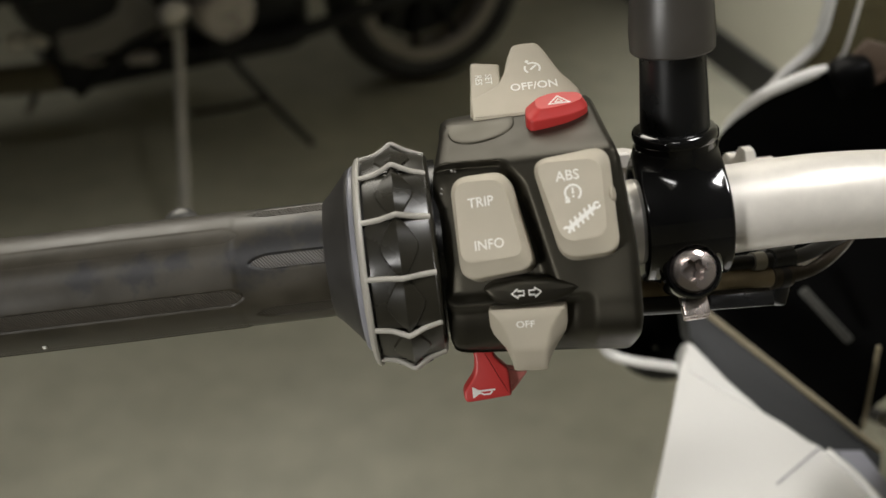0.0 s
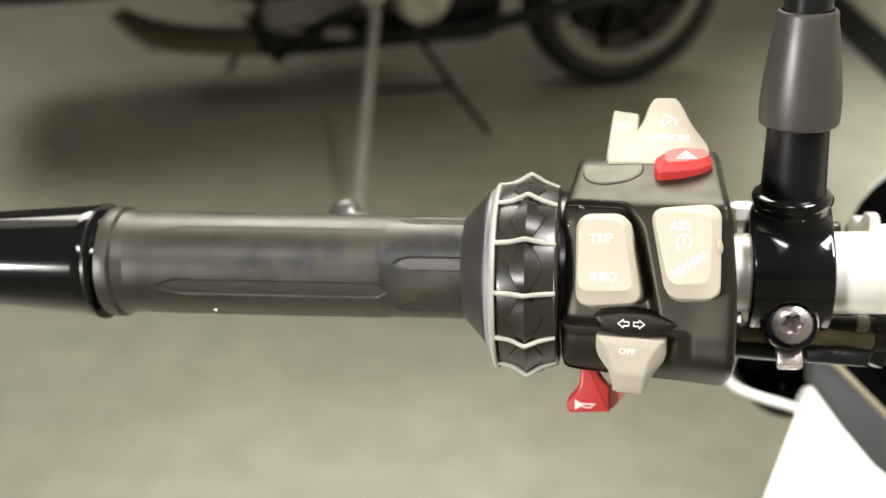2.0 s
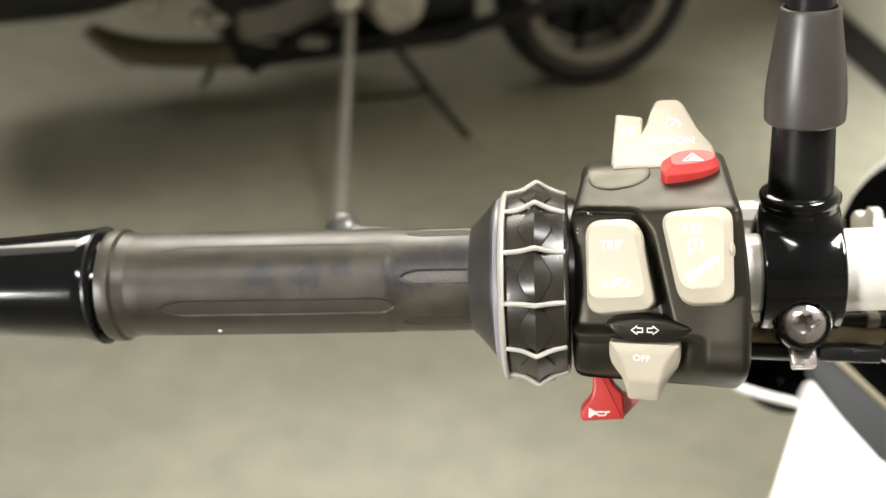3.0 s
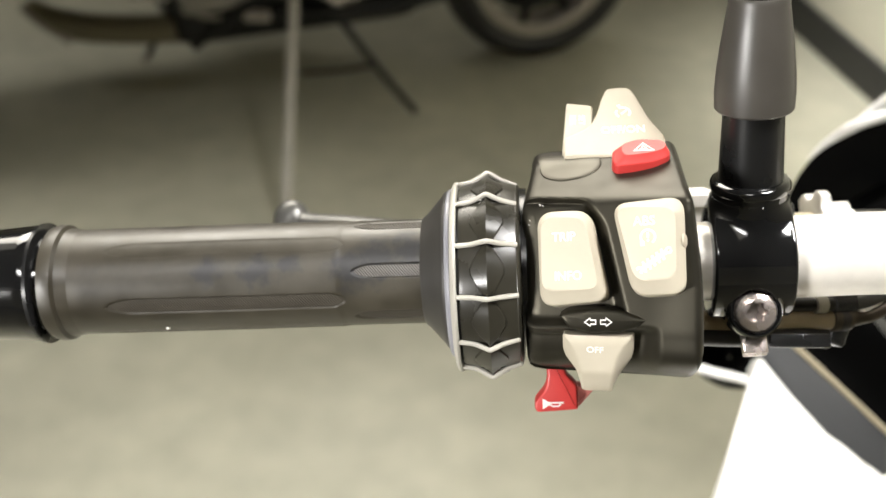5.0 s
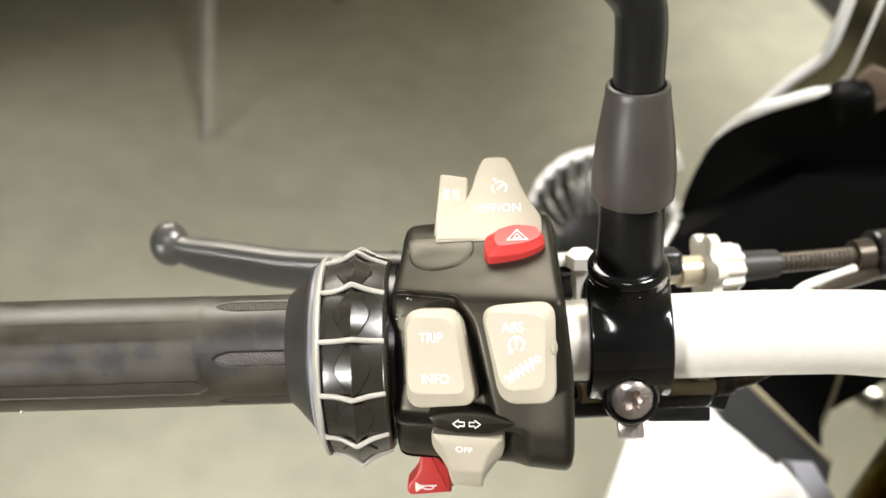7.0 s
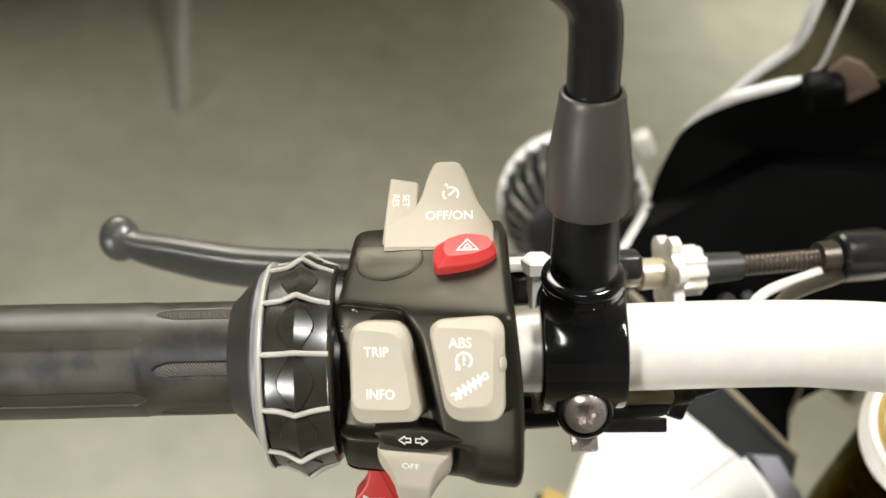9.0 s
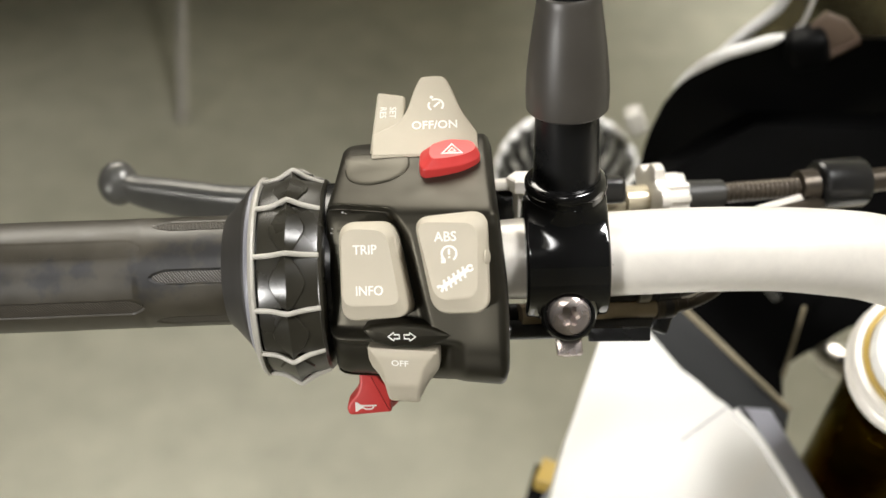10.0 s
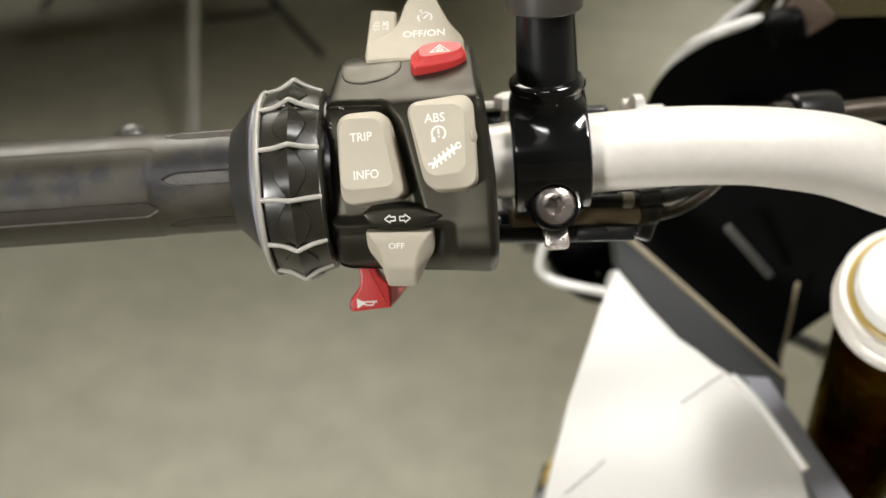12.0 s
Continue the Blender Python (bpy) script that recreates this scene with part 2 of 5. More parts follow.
def rounded(points, r, n=4):
    """The outline with its corners rounded; r is a number or one radius a corner."""
    out = []
    m = len(points)
    for i in range(m):
        a, b, c = Vector(points[i - 1]), Vector(points[i]), Vector(points[(i + 1) % m])
        u, v = a - b, c - b
        rr = r[i] if isinstance(r, (list, tuple)) else r
        rr = min(rr, u.length * 0.48, v.length * 0.48)
        p, q = b + u.normalized() * rr, b + v.normalized() * rr
        for k in range(n + 1):
            t = k / n
            out.append(p * (1 - t) ** 2 + b * 2 * t * (1 - t) + q * t * t)
    return out


def plate(outline, low, high, m, bevel=0.0, steps=3, dome=0.0, flare=0.0):
    """A solid from a 2D outline, low to high along the frame's z, with a rounded upper rim. dome: how far its middle rises."""
    pts = [Vector((p[0], p[1])) for p in outline]
    mid = sum(pts, Vector((0, 0))) / len(pts)
    size = max((p - mid).length for p in pts)
    bm = bmesh.new()
    levels = [(low, -flare)]
    if bevel:
        for k in range(steps + 1):
            a = math.pi / 2 * k / steps
            levels.append((high - bevel + bevel * math.sin(a), bevel * (1 - math.cos(a))))
    else:
        levels.append((high, 0))
    rings = []
    n = len(pts)
    normals = []
    for i in range(n):
        e = (pts[(i + 1) % n] - pts[i - 1])
        normals.append(Vector((-e.y, e.x)).normalized())
    area = sum(pts[i - 1].x * pts[i].y - pts[i].x * pts[i - 1].y for i in range(n))
    sign = 1 if area > 0 else -1
    for h, inset in levels:
        rings.append([bm.verts.new((*(p + nn * inset * sign), h)) for p, nn in zip(pts, normals)])
    if dome:
        base = [v.co.copy() for v in rings[-1]]
        for s in (0.75, 0.5, 0.25):
            rings.append([bm.verts.new((mid.x + (c.x - mid.x) * s, mid.y + (c.y - mid.y) * s, c.z + dome * (1 - s * s))) for c in base])
    for p, q in zip(rings, rings[1:]):
        for k in range(n):
            bm.faces.new((p[k], p[(k + 1) % n], q[(k + 1) % n], q[k]))
    bm.faces.new(rings[0][::-1])
    bm.faces.new(rings[-1])
    bm.transform(m)
    return bm


def face_frame(origin, normal):
    """A frame at origin with z along normal, x as near the bar's x as can be, y up the picture."""
    z = Vector(normal).normalized()
    x = (Vector((1, 0, 0)) - z * z.x).normalized()
    y = z.cross(x)
    m = Matrix((x, y, z)).transposed().to_4x4()
    m.translation = Vector(origin)
    return m


def box(size, m=None, bevel=0.0, segments=2):
    bm = bmesh.new()
    bmesh.ops.create_cube(bm, size=1.0)
    bmesh.ops.scale(bm, vec=size, verts=bm.verts)
    if bevel:
        bmesh.ops.bevel(bm, geom=list(bm.edges), offset=bevel, segments=segments, affect="EDGES", profile=0.5)
    if m is not None:
        bm.transform(m)
    return bm


def letters(text, height, m, squeeze=1.0, weight=0.0):
    """Raised lettering, centred on the frame's origin."""
    data = bpy.data.curves.new("lettering", "FONT")
    data.body, data.size, data.align_x, data.align_y = text, height / 0.72, "CENTER", "CENTER"
    data.extrude, data.offset, data.resolution_u = 0.08, weight, 3
    ob = bpy.data.objects.new("lettering", data)
    me = bpy.data.meshes.new_from_object(ob)
    bm = bmesh.new()
    bm.from_mesh(me)
    bpy.data.objects.remove(ob)
    bpy.data.curves.remove(data)
    bpy.data.meshes.remove(me)
    bm.transform(m @ Matrix.Diagonal((squeeze, 1, 1, 1)))
    return bm


def stroke(points, width, m, closed=False, high=0.08):
    """A flat raised line through 2D points."""
    pts = [Vector(p) for p in points]
    n = len(pts)
    bm = bmesh.new()
    rows = []
    for i, p in enumerate(pts):
        a = pts[(i - 1) % n] if closed or i else pts[0]
        b = pts[(i + 1) % n] if closed or i < n - 1 else pts[-1]
        d = (b - a).normalized()
        s = Vector((-d.y, d.x)) * width / 2
        rows.append([bm.verts.new((*(p + s), 0)), bm.verts.new((*(p + s), high)), bm.verts.new((*(p - s), high)), bm.verts.new((*(p - s), 0))])
    pairs = list(zip(rows, rows[1:])) + ([(rows[-1], rows[0])] if closed else [])
    for a, b in pairs:
        for k in range(4):
            bm.faces.new((a[k], a[(k + 1) % 4], b[(k + 1) % 4], b[k]))
    if not closed:
        bm.faces.new(rows[0])
        bm.faces.new(rows[-1][::-1])
    bm.transform(m)
    return bm


def arc(cx, cy, r, a0, a1, n=14):
    return [(cx + r * math.cos(radians(a0 + (a1 - a0) * k / n)), cy + r * math.sin(radians(a0 + (a1 - a0) * k / n))) for k in range(n + 1)]


def panel(points, thickness, outward, steps=0, r=0.0):
    """A thick flat-ish panel from corner points in space, thickened against outward."""
    pts = [Vector(p) for p in points]
    o = Vector(outward).normalized() * thickness
    bm = bmesh.new()
    top = [bm.verts.new(p) for p in pts]
    low = [bm.verts.new(p - o) for p in pts]
    bm.faces.new(top)
    bm.faces.new(low[::-1])
    n = len(pts)
    for k in range(n):
        bm.faces.new((top[k], low[k], low[(k + 1) % n], top[(k + 1) % n]))
    if r:
        rim = [e for e in bm.edges if all(v in top for v in e.verts)]
        bmesh.ops.bevel(bm, geom=rim, offset=r, segments=3, affect="EDGES", profile=0.5)
    return bm


def ease(a, b, v):
    t = min(1.0, max(0.0, (v - a) / (b - a)))
    return t * t * (3 - 2 * t)


def at(m, x, y, z=0.0):
    return m @ Matrix.Translation((x, y, z))

# ---- the room ----
FLOOR_MAT = material("polished_olive_concrete", (0.40, 0.387, 0.297), 0.32, vary=0.17, scale=14, bump=0.05, bump_scale=120, rough_vary=0.03, spec=0.5)
WALL_MAT = material("cream_wall_paint", (0.80, 0.77, 0.62), 0.6, vary=0.03, scale=6, bump=0.05, bump_scale=300)
BASE_MAT = material("black_baseboard_vinyl", (0.02, 0.02, 0.02), 0.4, vary=0.15, scale=30)
# The ceiling is unseen; its dark colour cuts the bounced light.
CEIL_MAT = material("dark_low_bounce_paint", (0.08, 0.08, 0.077), 0.8, vary=0.03, scale=8)


def structure(name, bm, mat, label, category):
    for f in bm.faces:
        f.smooth = False
    me = bpy.data.meshes.new(name)
    bm.to_mesh(me)
    bm.free()
    me.materials.append(mat)
    return tagged(new(name, me), label, category, "", "structure")


def slab(x0, x1, y0, y1, z0, z1):
    return box((x1 - x0, y1 - y0, z1 - z0), Matrix.Translation(((x0 + x1) / 2, (y0 + y1) / 2, (z0 + z1) / 2)))


structure("floor", slab(-5.2, 3.6, -4.2, 6.2, -0.1, 0.0), FLOOR_MAT, "polished olive grey concrete showroom floor with faint mottling", "floor")
structure("ceiling", slab(-5.2, 3.6, -4.2, 6.2, CEILING_Z, CEILING_Z + 0.1), CEIL_MAT, "plain unseen showroom ceiling, coloured dark to cut bounced light", "ceiling")
WALL_TURN = pose(0.79, 2.8, 0, 0, 0, 18.2)
structure("wall_east", box((0.12, 13.0, CEILING_Z), WALL_TURN @ Matrix.Translation((0.06, 0, CEILING_Z / 2))), WALL_MAT, "plain cream painted wall above a black baseboard", "wall")
structure("baseboard", box((0.016, 13.0, 0.10), WALL_TURN @ Matrix.Translation((-0.008, 0, 0.05)), 0.003), BASE_MAT, "black vinyl baseboard along the cream wall", "baseboard")
structure("wall_west", slab(-5.3, -5.2, -4.2, 6.2, 0, CEILING_Z), WALL_MAT, "plain cream painted wall", "wall")


def wall_with_window(y0, y1, x0, x1, z0, z1):
    """A wall across the room with an added, unseen window opening through it."""
    bm = slab(-5.2, x0, y0, y1, 0, CEILING_Z)
    join(bm, slab(x1, 3.6, y0, y1, 0, CEILING_Z))
    join(bm, slab(x0, x1, y0, y1, 0, z0))
    join(bm, slab(x0, x1, y0, y1, z1, CEILING_Z))
    return bm


structure("wall_south", wall_with_window(-4.3, -4.2, -5.1, -3.2, 1.1, 2.7), WALL_MAT, "plain cream painted wall with an added, unseen window opening", "wall")
structure("wall_north", slab(-5.2, 3.6, 6.2, 6.3, 0, CEILING_Z), WALL_MAT, "plain cream painted wall", "wall")


def diffuser_material():
    mat = bpy.data.materials.new("lit_diffuser")
    mat.use_nodes = True
    b = mat.node_tree.nodes["Principled BSDF"]
    b.inputs["Base Color"].default_value = (0.9, 0.88, 0.8, 1)
    b.inputs["Emission Color"].default_value = (1.0, 0.93, 0.80, 1)
    b.inputs["Emission Strength"].default_value = 0.7
    return mat


DIFFUSER = diffuser_material()
for px, py, sx, sy, power, spread, tx, ty in PANELS:
    lamp = thing("ceiling_light", (px, py, CEILING_Z), "unseen lit rectangular ceiling light with a white diffuser", "ceiling light", ROOM, 1.0, "ceiling lights")
    part("frame", box((sx + 0.09, sy + 0.09, 0.03), Matrix.Translation((px, py, CEILING_Z - 0.015)), 0.004), CEIL_MAT, lamp)
    part("diffuser", box((sx + 0.01, sy + 0.01, 0.012), Matrix.Translation((px, py, CEILING_Z - 0.036)), 0.003), DIFFUSER, lamp)

wall_fill = thing("wall_fill_light", (WALL_FILL[0][0], WALL_FILL[0][1], CEILING_Z), "added unseen fill light turned towards the cream wall", "ceiling light", ROOM, 1.0)
part("bracket", box((0.05, 0.05, 0.1), Matrix.Translation((WALL_FILL[0][0], WALL_FILL[0][1], CEILING_Z - 0.05)), 0.004), CEIL_MAT, wall_fill)
part("diffuser", box((0.8, 0.25, 0.012), look(*WALL_FILL) @ Matrix.Translation((0, 0, 0.012)), 0.003), DIFFUSER, wall_fill)
bar_fill = thing("bar_fill_light", (BAR_FILL[0][0], BAR_FILL[0][1], CEILING_Z), "added unseen fill light on a stem, turned towards the handlebar", "ceiling light", ROOM, 1.0)
part("stem", lathe([(0, 0.02), (CEILING_Z - BAR_FILL[0][2] - 0.02, 0.02)], 12, axis_frame((BAR_FILL[0][0], BAR_FILL[0][1], CEILING_Z), (0, 0, -1))), CEIL_MAT, bar_fill)
part("casing", box((2.26, 1.16, 0.05), look(*BAR_FILL) @ Matrix.Translation((0, 0, 0.05)), 0.006), CEIL_MAT, bar_fill)
part("diffuser", box((2.22, 1.12, 0.012), look(*BAR_FILL) @ Matrix.Translation((0, 0, 0.014)), 0.003), DIFFUSER, bar_fill)


# ---- handlebar, grip and bar end ----
def handlebar():
    bar = thing("handlebar", (100, 0, -5), "satin silver tapered aluminium handlebar bending down towards its middle", "handlebar")
    line = [(-160, 0, 0), (-100, 0, 0), (-40, 0, 0), (20, 0, 0), (60, 0, 0.5), (90, -0.5, 1), (115, 3.5, -0.3), (132, 8.5, -2.5), (150, 15.5, -6), (168, 24, -12), (195, 36, -22), (235, 54, -38)]
    part("bar", tube(line, lambda s: 11.0 + 2.0 * min(1, max(0, (s - 0.25) / 0.08)) + 2.2 * min(1, max(0, (s - 0.55) / 0.35)), 40, 10), SILVER, bar)
    rng = random.Random(5)
    marks = bmesh.new()
    for k in range(26):
        x, turn = 65 + 17 * rng.random() ** 1.4, radians(rng.gauss(-3, 4))
        r = 13.02
        spot = face_frame((x, -r * math.cos(turn), r * math.sin(turn) + 0.5), (0, -math.cos(turn), math.sin(turn)))
        w, h = rng.uniform(0.15, 0.6), rng.uniform(0.1, 0.25)
        join(marks, plate([(-w, 0), (0, -h), (w, 0.05), (0.1, h)], -0.05, 0.03, spot))
    part("rub_mark", marks, DULL_TAN, bar, "faint brown rub marks", 32, "stuff")


def grip():
    g = thing("handlebar_grip", (-110, 0, -17), "worn dark grey rubber grip with hatched inlays on the bar", "grip")
    seats = [(-151.5, -74.8, -27 + 62 * k, 9.0, 0.10, 0.05) for k in range(6)] + [(-71.8, -50.0, 4 + 61 * k, 7.4, 0.22, 0.0) for k in range(6)]

    def width(seat, x):
        """Half the angle that an inlay takes at x, in degrees."""
        x0, x1, turn, half, t0, t1 = seat
        q = (x - x0) / (x1 - x0)
        if not 0 < q < 1:
            return 0.0
        return half * min(1.0, (q / t0) ** 0.5 if t0 else 1.0, ((1 - q) / t1) ** 0.5 if t1 else 1.0)

    def radius(x):
        return 17.15 + 0.15 * ease(-85, -110, x) - 0.28 * ease(-77.3, -75.3, x)

    sleeve = bmesh.new()
    rings, around = [], 288
    for i in range(191):
        x = -164 + 114 * i / 190
        wide = [(seat[2] % 360, width(seat, x), 0.10 if seat[2] == 35 else 0.42) for seat in seats]
        ring = []
        for k in range(around):
            a = 360 * k / around
            dent = 0.0
            for turn, half, deep in wide:
                if half:
                    away = abs((a - turn + 180) % 360 - 180)
                    dent = max(dent, deep * ease(half + 0.7, half - 0.7, away))
            r = radius(x) - dent
            ring.append(sleeve.verts.new((x, -r * math.cos(radians(a)), r * math.sin(radians(a)))))
        rings.append(ring)
    for p, q in zip(rings, rings[1:]):
        for k in range(around):
            sleeve.faces.new((p[k], p[(k + 1) % around], q[(k + 1) % around], q[k]))
    part("sleeve", sleeve, GRIP_RUBBER, g)
    part("end_ring", lathe([(-173.5, 16), (-173, 18.6), (-171, 19.2), (-168.5, 19.0), (-167.5, 17.9), (-165, 17.6), (-163.5, 17.3), (-163.2, 16)], 64), GRIP_RUBBER, g, "rounded rubber end ring")

    def inlay(seat):
        """The hatched floor of one seat, just proud of the dent."""
        x0, x1, turn = seat[:3]
        bm = bmesh.new()
        rows, n = [], 40
        for i in range(n + 1):
            x = x0 + 0.6 + (x1 - x0 - 1.0) * i / n
            w, r = max(0.15, width(seat, x) - 1.3), radius(x) - (0.04 if turn == 35 else 0.28)
            rows.append([bm.verts.new((x, -r * math.cos(radians(turn + w * k / 3)), r * math.sin(radians(turn + w * k / 3)))) for k in range(-3, 4)])
        for p, q in zip(rows, rows[1:]):
            for k in range(6):
                bm.faces.new((p[k], p[k + 1], q[k + 1], q[k]))
        ret = bmesh.ops.extrude_face_region(bm, geom=list(bm.faces))
        for v in [v for v in ret["geom"] if isinstance(v, bmesh.types.BMVert)]:
            v.co.y *= 0.97
            v.co.z *= 0.97
        return bm

    for seat in seats:
        part("hatched_inlay", inlay(seat), GRIP_RUBBER if seat[2] == 35 else KNURL, g, "long hatched rubber inlay" if seat[0] < -100 else "short hatched rubber inlay")
    part("collar", lathe([(-51, 15), (-50.6, 17.0), (-49.8, 17.8), (-49.0, 18.4), (-44.4, 23.6), (-43.6, 24.8), (-42.9, 25.4), (-42.3, 25.6), (-42.0, 15)], 64), GRIP_DARK, g, "flared dark rubber collar")
    part("collar_ring", lathe([(-42.4, 20), (-42.4, 26.2), (-41.8, 27.0), (-40.9, 27.2), (-40.6, 20)], 64, pose(0, 0, -1)), SIDE_GREY, g, "pale ring behind the collar")
    part("paint_fleck", lathe([(-0.8, 0.1), (-0.5, 0.8), (0.5, 0.8), (0.8, 0.1)], 10, pose(-134, -17.15 * 0.45, -17.15 * 0.89)), PRINT, g, "tiny white paint fleck")


def bar_end():
    b = thing("bar_end_weight", (-215, 0, -17), "gloss black tapered weight on the end of the handlebar", "bar end")
    part("weight", lathe([(-262, 8), (-261, 12), (-257, 14.2), (-212, 17.0), (-181, 19.2), (-177.5, 19.5), (-176, 18.9), (-175.6, 16.5), (-173, 16.2)], 64), GLOSS_BLACK, b)
    part("rim", lathe([(-177.2, 18), (-177, 19.9), (-175.8, 20.0), (-175.4, 18)], 64), SMOOTH_BLACK, b)


def controller_ring():
    """The ribbed rotary ring beside the grip: glossy dark cells, each with a raised lozenge, in a pale frame."""
    c = thing("rotary_control_ring", (-30, 0, -36), "smoked faceted rotary control ring in a pale plastic frame", "control ring")
    n, yc, zc, x0, x1 = 12, -1.0, -2.2, -37.9, -20.6
    part("core", lathe([(-40.2, 20), (-40.2, 27.4), (-38.6, 28.4), (-30, 28.9), (-21.4, 28.0), (-19.8, 26.4), (-19.4, 20)], 66, pose(0, yc, zc)), SMOOTH_BLACK, c)

    def spot(x, a, r):
        return (x, yc - r * math.cos(a), zc + r * math.sin(a))

    step, start = 2 * math.pi / n, radians(20.7)
    xm, w = (x0 + x1) / 2, x1 - x0

    def barrel(x):
        return 30.6 - 1.5 * (2 * (x - xm) / w) ** 2

    rows = 18
    for k in range(n):
        a0, a1 = start + step * k + radians(1.0), start + step * (k + 1) - radians(1.0)
        bm = bmesh.new()
        grid = []
        for i in range(rows + 1):
            u = i / rows
            a = a0 + (a1 - a0) * u
            off = abs(2 * u - 1)
            half = w * (0.045 + 0.235 * min(1.0, (1 - off) * 1.16) ** 0.8)
            ridge = 32.3 + 0.75 * off ** 2
            xs = [x0, x0 + 0.08 * w, xm - half - 0.35, xm - half, xm, xm + half, xm + half + 0.35, x1 - 0.08 * w, x1]
            rs = [barrel(x) for x in xs]
            rs[3], rs[4], rs[5] = rs[3] + 0.55, ridge, rs[5] + 0.55
            grid.append([bm.verts.new(spot(x, a, r)) for x, r in zip(xs, rs)])
        for p, q in zip(grid, grid[1:]):
            for j in range(8):
                bm.faces.new((p[j], p[j + 1], q[j + 1], q[j]))
        border = [grid[0], [r[-1] for r in grid], grid[-1][::-1], [r[0] for r in grid][::-1]]
        for side in border:
            lows = [bm.verts.new((v.co.x, yc + (v.co.y - yc) * 0.93, zc + (v.co.z - zc) * 0.93)) for v in side]
            for j in range(len(side) - 1):
                bm.faces.new((side[j], side[j + 1], lows[j + 1], lows[j]))
        part("facet", bm, SMOKED, c, sharp=11)
        ar = start + step * k
        line = [spot(x0 - 0.8, ar, 29.6), spot(x0 + 0.16 * w, ar, 30.2), spot(xm - 0.22 * w, ar, 31.0), spot(xm - 0.08 * w, ar, 32.5), spot(xm, ar, 33.2), spot(xm + 0.08 * w, ar, 32.5), spot(xm + 0.22 * w, ar, 31.0), spot(x1 - 0.16 * w, ar, 30.1), spot(x1 + 0.3, ar, 29.0)]
        part("rib", tube(line, 0.78, 10, 4), FRAME_WHITE, c)
    part("side_frame", lathe([(-40.6, 26), (-40.6, 28.8), (-40.1, 30.0), (-39.4, 30.5), (-38.7, 30.3), (-38.4, 26)], 66, pose(0, yc, zc)), FRAME_WHITE, c, "pale plastic rim")
    part("inner_rim", lathe([(-21.0, 26), (-21.0, 29.0), (-20.4, 29.2), (-19.6, 28.4), (-19.2, 26)], 66, pose(0, yc, zc)), SMOKED, c, "smoked inner rim")


# ---- switch unit ----
def fronty(x):
    return -27.5 - 0.24 * (x + 15)


def housing_shell():
    stations = [(-18.6, 0.80), (-18.4, 0.90), (-17.6, 0.965), (-16.2, 0.99), (-14, 1.0)] + [(-14 + 46 * k / 66, 1.0) for k in range(1, 67)] + [(33.0, 0.995), (34.0, 0.97), (34.9, 0.90), (35.2, 0.80)]
    bm = bmesh.new()
    rings = []
    for x, s in stations:
        f = fronty(x)
        u = (x + 18) / 53
        top = 36.3 + 2.6 * u
        ay, az, ey, ez = -13.0, top - 3.8, f + 1.6, 20.6
        slope = [(ay + (ey - ay) * q, az + (ez - az) * q + 0.9 * q * (1 - q)) for q in (0.33, 0.67)]
        sec = [(12, top - 2), (4, top), (-5, top - 0.6), (ay, az), *slope, (ey, ez), (f + 0.2, 17.4), (f - 0.1, 12), (f - 0.4, 0), (f - 0.4, -11), (f + 0.4, -20), (f + 4.5, -26.5 - 2.5 * u), (-17, -30.0 - 4.4 * u), (-4, -30.8 - 4.4 * u), (10, -29 - 3 * u), (20, -20), (23, -3), (22, 16), (18, 27)]
        pts = [Vector((0, *p)) for p in sec]
        loop = []
        m = len(pts)
        for i in range(m):
            a, b, c, d = pts[i - 1], pts[i], pts[(i + 1) % m], pts[(i + 2) % m]
            fine = 14 if 3 <= i <= 12 else 4
            for q in range(fine):
                t = q / fine
                v = 0.5 * (2 * b + (c - a) * t + (2 * a - 5 * b + 4 * c - d) * t * t + (3 * b - a - 3 * c + d) * t ** 3)
                y, z = v.y, v.z
                if y < -15:
                    edge = 7.2 - 0.20 * z - 3.0 * ease(12, 22, z)
                    sink = 3.6 * ease(20.9, 18.9, z + 0.06 * (x - 5)) * ease(edge + 1.6, edge - 1.4, x) * ease(-17.5, -13.5, z)
                    sink += 5.0 * ease(-16.5, -19.5, z) * ease(21, 15, x) * ease(-40, -25, z)
                    y += sink
                xx = x - 2.2 * ease(18, 33, x) - 2.4 * ease(18, 33, x) * ease(-10, 36, z) + 3.4 * ease(-8, -18, x) * ease(18, 36, z)
                loop.append((xx, y * s, 2 + (z - 2) * s))
        rings.append([bm.verts.new(p) for p in loop])
    n = len(rings[0])
    for p, q in zip(rings, rings[1:]):
        for k in range(n):
            bm.faces.new((p[k], p[(k + 1) % n], q[(k + 1) % n], q[k]))
    bm.faces.new(rings[0][::-1])
    bm.faces.new(rings[-1])
    return bm


